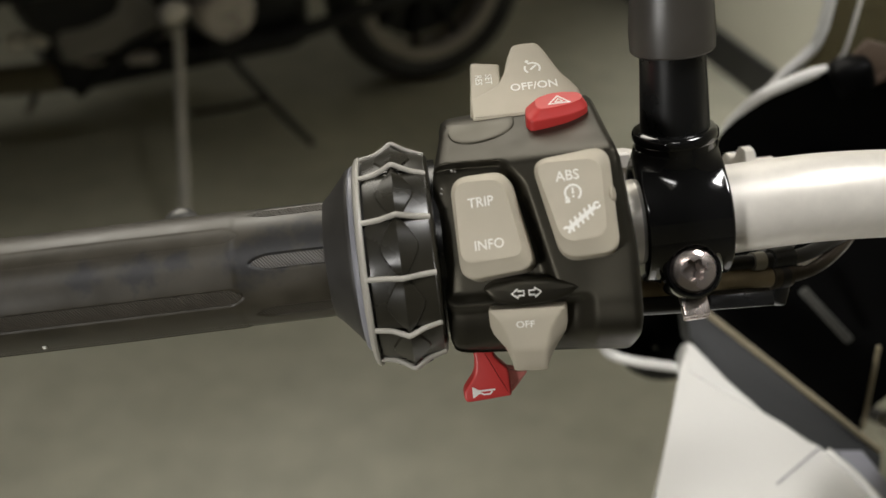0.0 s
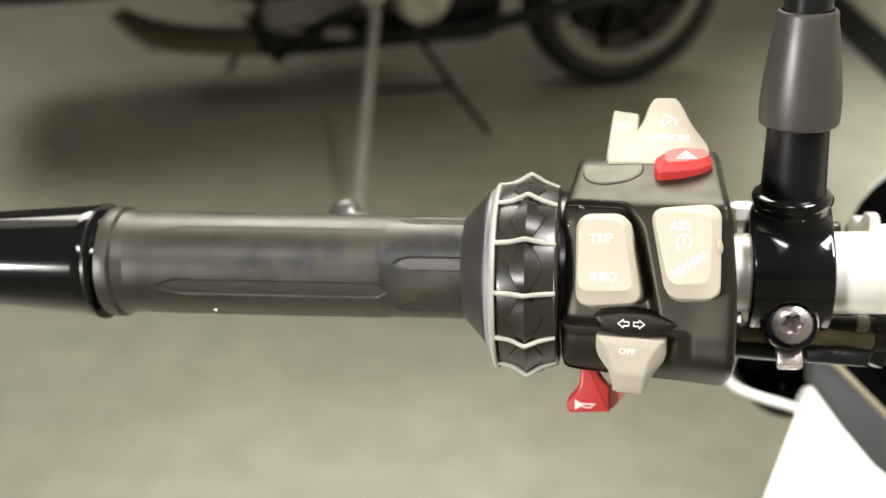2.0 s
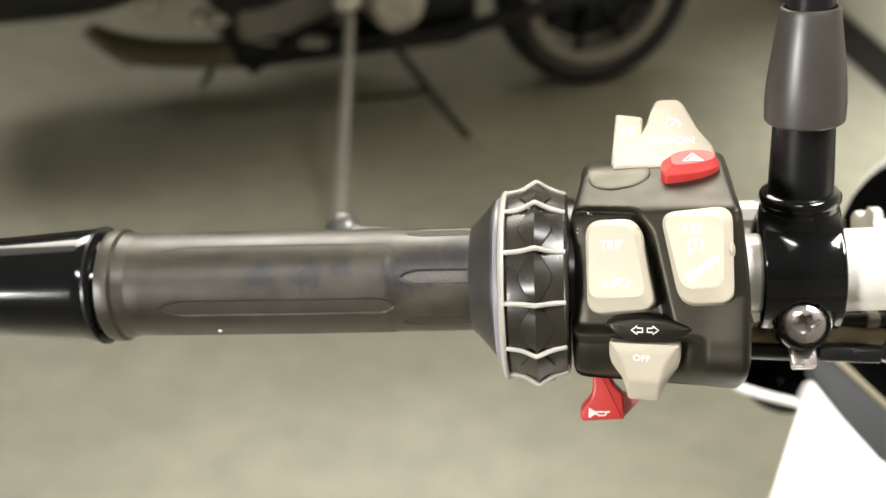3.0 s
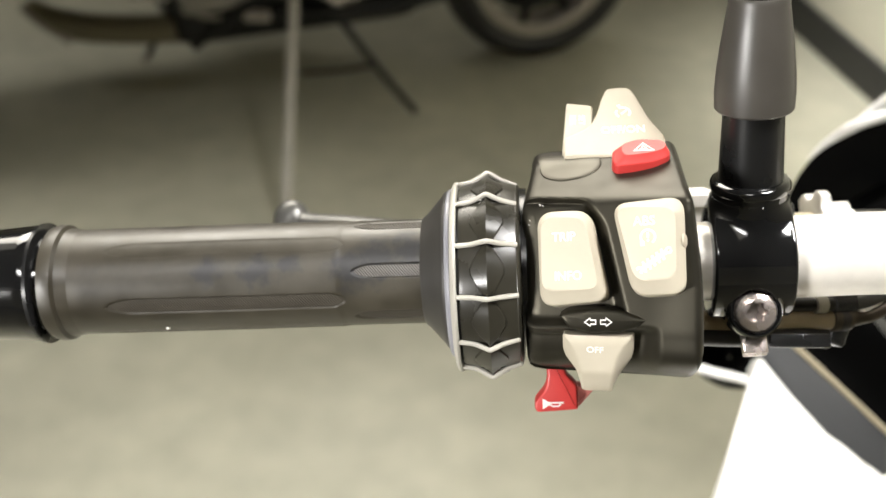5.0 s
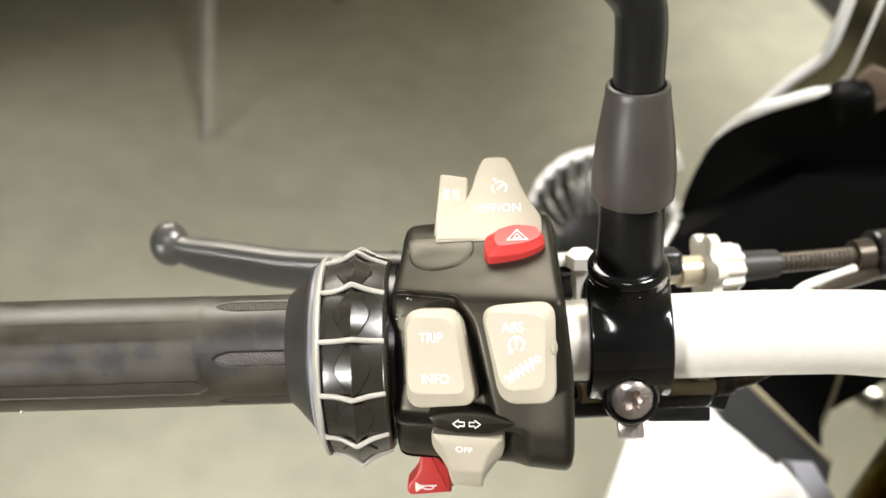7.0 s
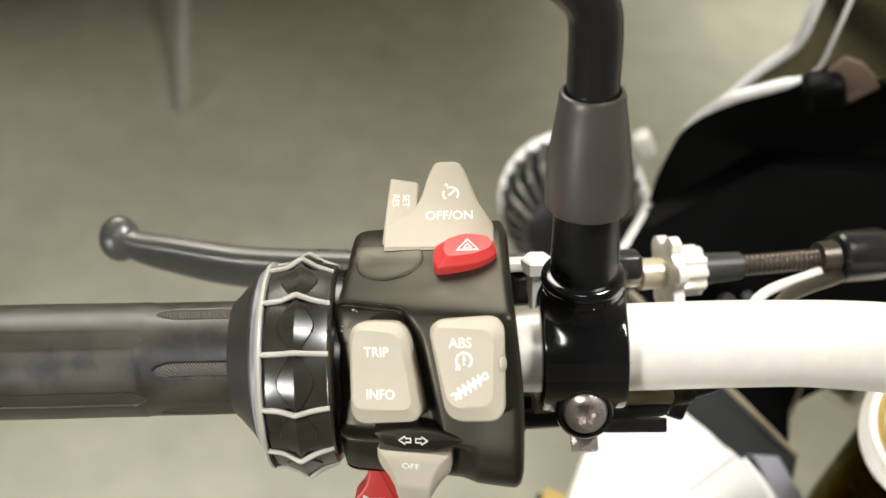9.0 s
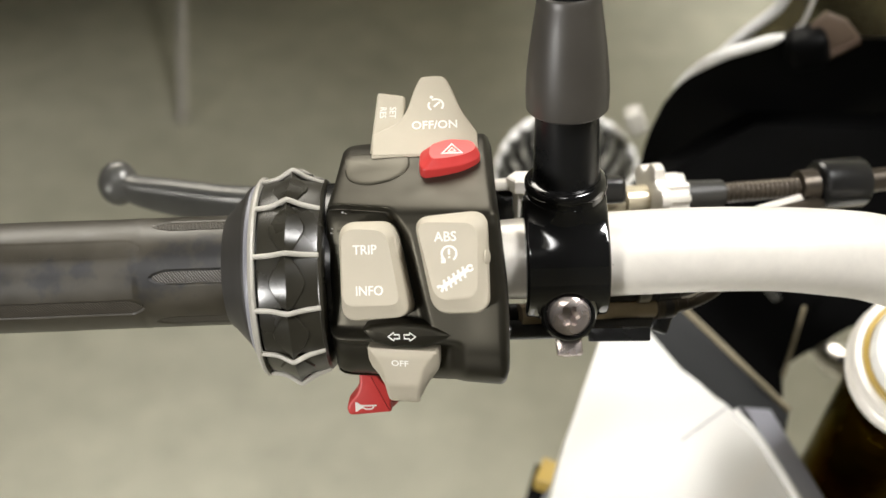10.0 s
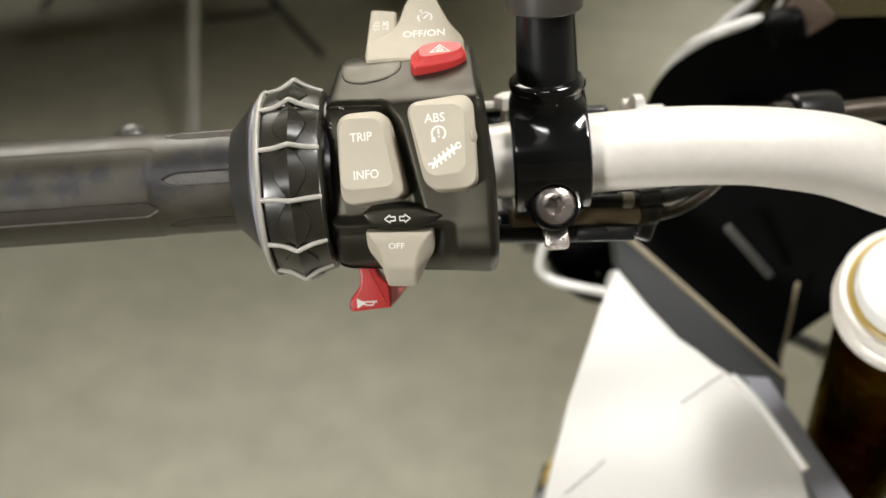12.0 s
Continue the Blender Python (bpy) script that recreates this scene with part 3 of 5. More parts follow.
def rocker(outer, inner, corner, low, m, dish=0.35):
    """A key whose flat face is smaller than its foot, with soft flanks and a faintly hollow face."""
    a, b = rounded(outer, corner, 9), rounded(inner, [r * 0.8 for r in corner], 9)
    mid = sum(b, Vector((0, 0))) / len(b)
    bm = bmesh.new()
    levels = [(low, 0.0), (-2.9, 0.0)]
    for q in range(1, 5):
        t = math.pi / 2 * q / 5
        levels.append((-2.9 + 1.0 * math.sin(t), 0.30 * (1 - math.cos(t))))
    for q, h in ((0.45, -1.35), (0.72, -0.75), (0.88, -0.34), (0.96, -0.12), (1.0, 0.0)):
        levels.append((h, q))
    rings = []
    for h, q in levels:
        rings.append([bm.verts.new((*p.lerp(r, q), h)) for p, r in zip(a, b)])
    for sc in (0.93, 0.8, 0.6, 0.4, 0.2):
        rings.append([bm.verts.new((mid.x + (p.x - mid.x) * sc, mid.y + (p.y - mid.y) * sc, -dish * (1 - sc * sc))) for p in b])
    n = len(a)
    for p, q in zip(rings, rings[1:]):
        for k in range(n):
            bm.faces.new((p[k], p[(k + 1) % n], q[(k + 1) % n], q[k]))
    bm.faces.new(rings[0][::-1])
    bm.faces.new(rings[-1])
    bm.transform(m)
    return bm


def switch_unit():
    s = thing("switch_unit", (8, 0, -33), "matte black handlebar switch housing with beige and red keys", "switch unit")
    shell = housing_shell()
    skin = BVHTree.FromBMesh(shell)
    part("housing", shell, MATTE_BLACK, s, "", 50)
    part("neck", lathe([(-21, 14), (-21, 25.5), (-17.5, 25.5), (-17.5, 14)], 40, pose(0, 1, 0)), SMOOTH_BLACK, s, "dark ring between housing and control ring")
    # plug in the upper face
    mp = face_frame((-4.5, -15.5, 32.3), (-0.05, -0.58, 0.81))
    line = rounded([(-9.3, 6.5), (10.0, 5.5), (11.0, -2.5), (6.0, -7.2), (-2.0, -8.3), (-7.6, -5.4)], [3, 2, 3.5, 5, 5, 4], 5)
    mid, out = sum(line, Vector((0, 0))) / len(line), mp.to_3x3() @ Vector((0, 0, 1))
    plug, rings = bmesh.new(), []
    for scale, lift in ((1.0, -1.0), (1.0, 0.10), (0.985, 0.22), (0.95, 0.30), (0.8, 0.34), (0.6, 0.36), (0.4, 0.37), (0.2, 0.37), (0.03, 0.37)):
        ring = []
        for p in line:
            q = mid + (p - mid) * scale
            spot = mp @ Vector((q.x, q.y, 12.0))
            hit = skin.ray_cast(spot, -out)[0] or mp @ Vector((q.x, q.y, -2.0))
            ring.append(plug.verts.new(hit + out * lift))
        rings.append(ring)
    for p, q in zip(rings, rings[1:]):
        for k in range(len(line)):
            plug.faces.new((p[k], p[(k + 1) % len(line)], q[(k + 1) % len(line)], q[k]))
    plug.faces.new(rings[-1])
    part("blank_plug", plug, PLUG_BLACK, s, "blank oval cover", 50)

    part("screw", lathe([(-8, 1.6), (0.5, 1.6), (1.4, 1.2), (1.6, 0.4)], 12, axis_frame((32.6, -17, -18.2), (1, -0.3, -0.2))), SMOOTH_BLACK, s, "small black screw end")
    # left rocker
    m = face_frame((0, -37, 4), (-0.2, -1, 0.13))
    shape = rocker([(-14.8, 14.2), (0.9, 14.0), (5.2, -12.7), (-14.6, -13.8)], [(-13.3, 12.4), (-0.3, 11.4), (3.0, -9.2), (-13.6, -9.4)], [5.4, 4.8, 4.2, 4.8], -11, m)
    b = part("rocker_key", shape, BEIGE, s, "beige two-way rocker key", 40)
    part("lettering", letters("TRIP", 2.7, at(m, -6.7, 6.15, -0.16), 0.93, 0.03), PRINT, b, "white letters")
    part("lettering", letters("INFO", 2.7, at(m, -5.8, -5.25, -0.20), 0.93, 0.03), PRINT, b, "white letters")

    # right rocker
    m = face_frame((18, -43.4, 6), (-0.12, -1, 0.15))
    shape = rocker([(-11.0, 13.6), (9.4, 15.0), (8.9, -12.9), (-6.2, -13.0)], [(-9.9, 12.3), (6.9, 11.4), (6.2, -8.6), (-5.3, -9.2)], [4.6, 5.2, 4.4, 5.2], -11, m)
    b = part("rocker_key", shape, BEIGE, s, "beige rocker key with brake and damping marks", 40)
    part("grip_nub", lathe([(0, 2.2), (0.5, 2.1), (0.8, 1.5), (0.9, 0.2)], 16, axis_frame(m @ Vector((8.6, 2.2, -2.9)), m.to_3x3() @ Vector((1, 0, 0.25)))), BEIGE, b, "small beige nub on the key's flank")
    part("lettering", letters("ABS", 2.7, at(m, -2.0, 7.95, -0.16), 0.96, 0.03), PRINT, b, "white letters")
    mi = at(m, -1.15, 3.45, -0.3)
    icon = stroke(arc(0, 0, 2.0, -55, 235, 24), 0.55, mi, False, 0.2)
    join(icon, stroke([(0, 1.3), (0, -0.3)], 0.55, mi, False, 0.2))
    join(icon, stroke([(0, -0.75), (0, -1.25)], 0.55, mi, False, 0.2))
    join(icon, stroke([(-2.2, -2.1), (-1.0, -2.1)], 0.8, mi, False, 0.2))
    join(icon, stroke([(-2.2, -1.2), (-1.5, -1.4)], 0.5, mi, False, 0.22))
    part("symbol", icon, PRINT, b, "white warning symbol")
    ms = at(m, 0.2, -3.35, -0.3) @ pose(0, 0, 0, 0, 0, 33)
    icon = stroke(arc(-5.0, 0, 0.8, 0, 330, 12), 0.7, ms, False, 0.2)
    join(icon, stroke([(-4.6, 0), (4.4, 0)], 1.1, ms, False, 0.18))
    for k in range(5):
        x = -3.2 + 1.55 * k
        join(icon, stroke([(x - 0.5, -1.45), (x + 0.5, 1.45)], 0.62, ms, False, 0.21))
    join(icon, stroke(arc(5.0, 0, 0.75, 0, 330, 12), 0.55, ms, False, 0.2))
    part("symbol", icon, PRINT, b, "white damper symbol")

    for sx, sz, r in ((-13.1, 19.7, 0.24), (-12.2, 19.4, 0.14), (-16.3, 15.2, 0.14), (-16.5, 13.9, 0.18)):
        spot = face_frame((sx, fronty(sx) + 0.9 + max(0, sz - 17) * 0.35, sz), (-0.2, -1, 0.25))
        part("scuff", plate(rounded([(-r, -r), (r * 1.3, -r * 0.8), (r, r), (-r * 0.9, r * 1.2)], r * 0.6, 2), -1.2, 0.05, spot), SCUFF, s, "pale scuff mark")

    # hood over the indicator switch
    m = face_frame((5, -33.2, -14.2), (-0.12, -1, -0.15))
    hood = plate([(-13.5, 0.8), (-11, 2.4), (-5, 3.0), (4, 2.6), (10, 0.8), (12.2, -0.6), (9.5, -2.6), (4, -4.2), (-5, -4.3), (-10.5, -3.0)], -8, 1.2, m, 1.6, 4, 0.3)
    hood = part("switch_hood", hood, MATTE_BLACK, s, "black brow with arrow marks")
    for sx in (-1, 1):
        arrow = [(3.9 * sx, 0), (2.2 * sx, 1.25), (2.2 * sx, 0.6), (0.7 * sx, 0.6), (0.7 * sx, -0.6), (2.2 * sx, -0.6), (2.2 * sx, -1.25)]
        part("symbol", stroke(arrow, 0.42, at(m, -2.2, -0.7, 1.45), True), PRINT, hood, "white arrow outline")

    # indicator switch
    m = face_frame((2, -30, -28), (-0.2, -1, -0.3))
    bm = bmesh.new()
    rows = []
    for v, outer, inner, high, deep in ((9.0, 10.0, 9.0, -0.4, -1.4), (8.4, 10.3, 9.2, 0.0, -1.0), (6.0, 10.4, 7.6, 0.15, -1.6), (3.5, 10.4, 6.2, 0.2, -2.4), (1.0, 9.8, 5.3, 0.25, -3.2), (-1.4, 8.4, 4.8, 0.3, -3.8), (-3.0, 7.4, 4.5, 0.25, -4.2), (-3.5, 7.1, 4.45, 0.0, -4.4), (-6.5, 5.6, 4.2, -0.9, -4.8), (-9.0, 4.6, 3.9, -1.7, -5.0), (-9.6, 4.2, 3.5, -2.4, -5.2)):
        lean = 0.03 * v
        line = [(-outer, -11), (-outer, deep - 0.6), (-outer + 0.35, deep), (-inner - 0.7, high - 0.55), (-inner, high - 0.08), (-inner + 0.6, high), (0, high), (inner - 0.6, high), (inner, high - 0.08), (inner + 0.7, high - 0.55), (outer - 0.35, deep), (outer, deep - 0.6), (outer, -11)]
        rows.append([bm.verts.new((x + lean, v, h)) for x, h in line])
    for p, q in zip(rows, rows[1:]):
        for k in range(len(p) - 1):
            bm.faces.new((p[k], p[k + 1], q[k + 1], q[k]))
    bm.faces.new(rows[0])
    bm.faces.new(rows[-1][::-1])
    bm.transform(m)
    b = part("indicator_switch", bm, BEIGE, s, "beige turn signal thumb switch", 40)
    part("lettering", letters("OFF", 1.9, at(m, -0.4, 4.7, 0.14), 1.1, 0.03), PRINT, b, "white letters")

    # horn key
    m = face_frame((-10, -7.5, -38), (0, -1, -0.1))
    bm = plate(rounded([(-4.2, 15), (2.6, 15), (3.1, 4.6), (6.8, 0.6), (7.0, -7.2), (-6.4, -7.9), (-6.9, -4.6), (-3.1, -0.2), (-2.3, 4.0)], [1, 1, 2, 1, 0.8, 1.5, 1.5, 2, 2], 4), -7, 0, m, 0.9, 3)
    b = part("horn_key", bm, RED, s, "red horn key", 40)
    flank = plate(rounded([(5.8, 0.9), (12.6, -1.2), (7.4, -7.0), (5.6, -7.1)], [0.6, 1.0, 0.8, 0.4], 3), -7, -3.2, m, 0.7, 3)
    part("key_flank", flank, PINK, b, "pale translucent red flank of the key")
    mi = at(m, -0.8, -5.0, 0.06)
    icon = plate([(-3.4, 1.6), (-3.4, -1.6), (-2.9, -1.5), (-1.6, -0.6), (-1.0, -0.55), (-1.0, 0.55), (-1.6, 0.6), (-2.9, 1.5)], -0.05, 0.09, mi)
    join(icon, stroke([(-1.2, 0.28), (3.2, 0.28)], 0.5, mi, False, 0.09))
    join(icon, stroke([(-1.0, -0.3), (-0.2, -0.85), (1.6, -0.85), (2.2, -0.3), (1.8, 0.2)], 0.45, mi, False, 0.1))
    part("symbol", icon, PRINT, b, "white horn symbol")

    # cruise lever and its set slider
    m = face_frame((0, -8, 41), (0, -0.78, 0.62))
    b = part("cruise_switch", plate(rounded([(-5.0, -9), (26.4, -9), (26.2, -1.0), (24.6, 2.0), (21.9, 6.6), (18.4, 17.3), (16.8, 20.4), (9.8, 20.4), (7.8, 16.0), (5.6, 8.0), (2.8, 3.3), (-1.7, 1.0), (-5.0, -0.8)], [0.5, 0.5, 1, 1.5, 5, 3, 1.6, 1.6, 3, 4, 4, 3, 1], 4), -4.5, 0, m, 0.8, 3), BEIGE, s, "beige cruise control switch", 40)
    part("lettering", letters("OFF/ON", 2.9, at(m, 13.7, 1.7, 0.05), 0.94, 0.05), PRINT, b, "white letters")
    icon = stroke(arc(0, 0, 2.2, -40, 120, 12), 0.6, at(m, 14.2, 9.0, 0.03))
    join(icon, stroke(arc(0, 0, 2.2, 150, 230, 8), 0.6, at(m, 14.2, 9.0, 0.03)))
    join(icon, stroke([(-0.6, -0.6), (0.5, 0.5), (1.2, 1.1)], 0.6, at(m, 14.2, 9.0, 0.03)))
    join(icon, stroke([(-1.5, 2.6), (-1.0, 3.4)], 0.9, at(m, 14.2, 9.0, 0.03)))
    part("symbol", icon, PRINT, b, "white speed dial symbol")
    m2 = face_frame((0, -6.6, 42.2), (0, -0.78, 0.62))
    b = part("set_slider", plate(rounded([(-5.6, -8), (4.0, -8), (4.6, 8), (5.0, 12.4), (-3.4, 14.0)], [0.5, 0.5, 1, 1.2, 1.2], 4), -5, -0.9, m2, 0.7, 3), BEIGE, s, "beige set and resume slider", 40)
    mt = m2 @ pose(-0.2, 5.8, -0.85, 0, 0, -93)
    part("lettering", letters("SET", 2.0, at(mt, -0.2, 1.3), 0.97, 0.0), PRINT, b, "white letters")
    part("lettering", letters("RES", 2.0, at(mt, -0.2, -1.6), 0.97, 0.0), PRINT, b, "white letters")

    # hazard key
    m = face_frame((18, -20.6, 35.4), (0, -0.58, 0.81))
    shape = rocker([(-8.6, 3.4), (-0.6, 6.9), (7.6, 5.4), (9.2, -0.2), (4.2, -3.6), (-2.8, -5.0), (-8.0, -5.2), (-9.0, -2.6)],
                   [(-5.6, 3.2), (-0.4, 5.6), (6.6, 4.4), (7.6, 0.6), (3.4, -2.0), (-2.0, -3.0), (-5.2, -3.0), (-6.0, -0.8)], [2, 3, 3, 3, 4, 4, 2.5, 3], -9, m, 0.15)
    b = part("hazard_key", shape, RED, s, "red hazard light key", 45)
    tri = stroke([(-2.9, -1.6), (2.9, -1.6), (0, 2.4)], 0.65, at(m, 0.6, 0.8, -0.2), True, 0.25)
    join(tri, stroke([(-1.1, -0.7), (1.1, -0.7), (0, 0.9)], 0.45, at(m, 0.6, 0.7, -0.2), True, 0.25))
    part("symbol", tri, PRINT, b, "white double triangle")


# ---- mirror clamp and arm ----
LEAN_UP = Vector((0.0, -0.395, 0.919))


def clamp_body(cx):
    """The clamp's ring flowing into the mirror boss and the bolt boss, with a bore for the bolt."""
    def blend(a, b, k):
        h = np.clip(0.5 + 0.5 * (b - a) / k, 0, 1)
        return b + (a - b) * h - k * h * (1 - h)

    def outside(x, y, z):
        ring = np.hypot(y, z) - 17.8
        h = (y - 2.6) * LEAN_UP.y + z * LEAN_UP.z
        boss = np.maximum(np.hypot(x, (y - 2.6) * LEAN_UP.z - z * LEAN_UP.y) - 12.0, h - 23)
        boss = np.maximum(boss, -h)
        bolt = np.maximum(np.hypot(x + 0.4, z + 15.2) - 8.3, -11.0 - y)
        bolt = np.maximum(bolt, y - 4)
        solid = blend(blend(ring, boss, 6.0), bolt, 2.5)
        bore = np.maximum(np.hypot(x + 0.4, z + 15.2) - 6.9, y + 7.0)
        return -blend(-solid, bore, 0.6)

    n, rows = 300, 84
    x, a = np.meshgrid(np.linspace(-12.8, 12.0, rows), np.arange(n) * 2 * math.pi / n, indexing="ij")
    low, high = np.full(x.shape, 8.0), np.full(x.shape, 40.0)
    for r in np.arange(40.0, 8.0, -0.3):
        high = np.where(outside(x, r * np.cos(a), r * np.sin(a)) > 0, r, high)
    for r in np.arange(8.0, 40.0, 0.3):
        low = np.where((outside(x, r * np.cos(a), r * np.sin(a)) < 0) & (r < high), r, low)
    for k in range(14):
        mid = (low + high) / 2
        out = outside(x, mid * np.cos(a), mid * np.sin(a)) > 0
        low, high = np.where(out, low, mid), np.where(out, mid, high)
    away = np.minimum(x + 12.8, 12.0 - x)
    low = low - 1.1 * (1 - np.sqrt(np.clip(1 - (1 - np.minimum(away / 1.1, 1)) ** 2, 0, 1)))
    bm = bmesh.new()
    rings = [[bm.verts.new((cx + x[i, k], low[i, k] * math.cos(a[i, k]), low[i, k] * math.sin(a[i, k]))) for k in range(n)] for i in range(rows)]
    for p, q in zip(rings, rings[1:]):
        for k in range(n):
            bm.faces.new((p[k], q[k], q[(k + 1) % n], p[(k + 1) % n]))
    for ring, face in ((rings[0], -12.8), (rings[-1], 12.0)):
        inner = [bm.verts.new((cx + face, 12.5 * math.cos(2 * math.pi * k / n), 12.5 * math.sin(2 * math.pi * k / n))) for k in range(n)]
        for k in range(n):
            bm.faces.new((ring[k], inner[k], inner[(k + 1) % n], ring[(k + 1) % n]) if face > 0 else (ring[k], ring[(k + 1) % n], inner[(k + 1) % n], inner[k]))
    return bm


def mirror_mount():
    c = thing("mirror_mount", (52, 0, -22), "gloss black mirror clamp and arm with a grey rubber boot", "mirror mount")
    cx = 52.0
    up = axis_frame((cx, 2.6, 0), LEAN_UP)
    part("clamp", clamp_body(cx), GLOSS_BLACK, c, "gloss black clamp with a fillet under the mirror boss", 40)
    part("boss", lathe([(2, 12.4), (12, 12.1), (24, 11.9), (26.4, 11.9), (27.2, 11.5), (27.4, 9.5)], 48, up), GLOSS_BLACK, c)
    part("boss_lip", lathe([(24.6, 11.5), (24.8, 12.1), (25.4, 12.35), (26.8, 12.35), (27.6, 11.9), (28.2, 10.9), (28.2, 9)], 48, up), GLOSS_BLACK, c, "polished lip")
    part("stem", lathe([(22, 10.0), (27, 9.9), (46, 9.3), (56, 9.0)], 48, up), STEM_BLACK, c)
    boot = [(50.6, 9.4), (50.4, 11.3), (51.0, 11.8), (56, 11.95), (62, 11.6), (69, 10.8), (76, 9.8), (82, 8.9), (83.6, 8.9), (84.4, 8.5), (84.6, 7.7), (80, 7.2)]
    part("boot", lathe(boot, 48, up, False), BOOT_RUBBER, c, "grey rubber boot")
    pts = [up @ Vector((a, 0, 0)) for a in (60, 76, 90, 101)]
    e = pts[-1]
    pts += [e + Vector(q) for q in ((-1.2, -2.6, 6.4), (-6.5, -5.0, 12.4), (-16, -7.6, 17.6), (-34, -10, 23), (-75, -17, 34))]
    part("arm", tube(pts, 7.0, 24, 8), TUBE_BLACK, c, "satin black bent tube")
    # pinch bolt boss, bolt and nut
    mb = axis_frame((cx - 0.4, -4, -15.2), (0, -1, 0.0))
    part("bolt_boss", lathe([(-8, 8.6), (6, 8.6), (8.6, 8.2), (9.2, 7.6), (9.2, 6.9), (3, 6.7), (2.9, 0.1)], 40, mb, False), GLOSS_BLACK, c)
    # The reflection on the boss rim, put in as a bright tapered arc.
    edge = [mb @ Vector((9.1, 8.0 * math.cos(radians(w)), 8.0 * math.sin(radians(w)))) for w in range(-10, 125, 9)]
    part("shine_arc", tube(edge, lambda t: 0.12 + 1.3 * t * (1 - t) * 2.2, 8, 2), CHROME, c, "reflection on the bolt boss rim, put in as a bright arc")
    star = lathe([(3.0, 6.2), (8.6, 6.65), (10.0, 5.9), (10.8, 4.4), (11.0, 3.3)], 36, mb, False)
    hole = []
    for k in range(36):
        r = 2.9 + 0.55 * math.cos(6 * 2 * math.pi * k / 36)
        hole.append((r * math.cos(2 * math.pi * k / 36), r * math.sin(2 * math.pi * k / 36)))
    star_rings = [[star.verts.new(mb @ Vector((a, s * h[0], s * h[1]))) for h in hole] for a, s in ((11.0, 1.0), (8.0, 0.92))]
    star.verts.ensure_lookup_table()
    rim = [star.verts[4 * 36 + k] for k in range(36)]
    for p, q in ((rim, star_rings[0]), (star_rings[0], star_rings[1])):
        for k in range(36):
            star.faces.new((p[k], p[(k + 1) % 36], q[(k + 1) % 36], q[k]))
    star.faces.new(star_rings[1])
    part("pinch_bolt", star, BOLT_STEEL, c, "domed steel bolt with a star recess", 30)
    tab = box((8.0, 2.4, 7.4), pose(cx - 0.2, -7.4, -25.2, -20, 0, 8), 0.6)
    join(tab, box((6.6, 5, 1.6), pose(cx + 0.4, -5.2, -29.0, -10, 0, 8), 0.6))
    part("clip", tab, BOLT_STEEL, c, "bent steel clip")


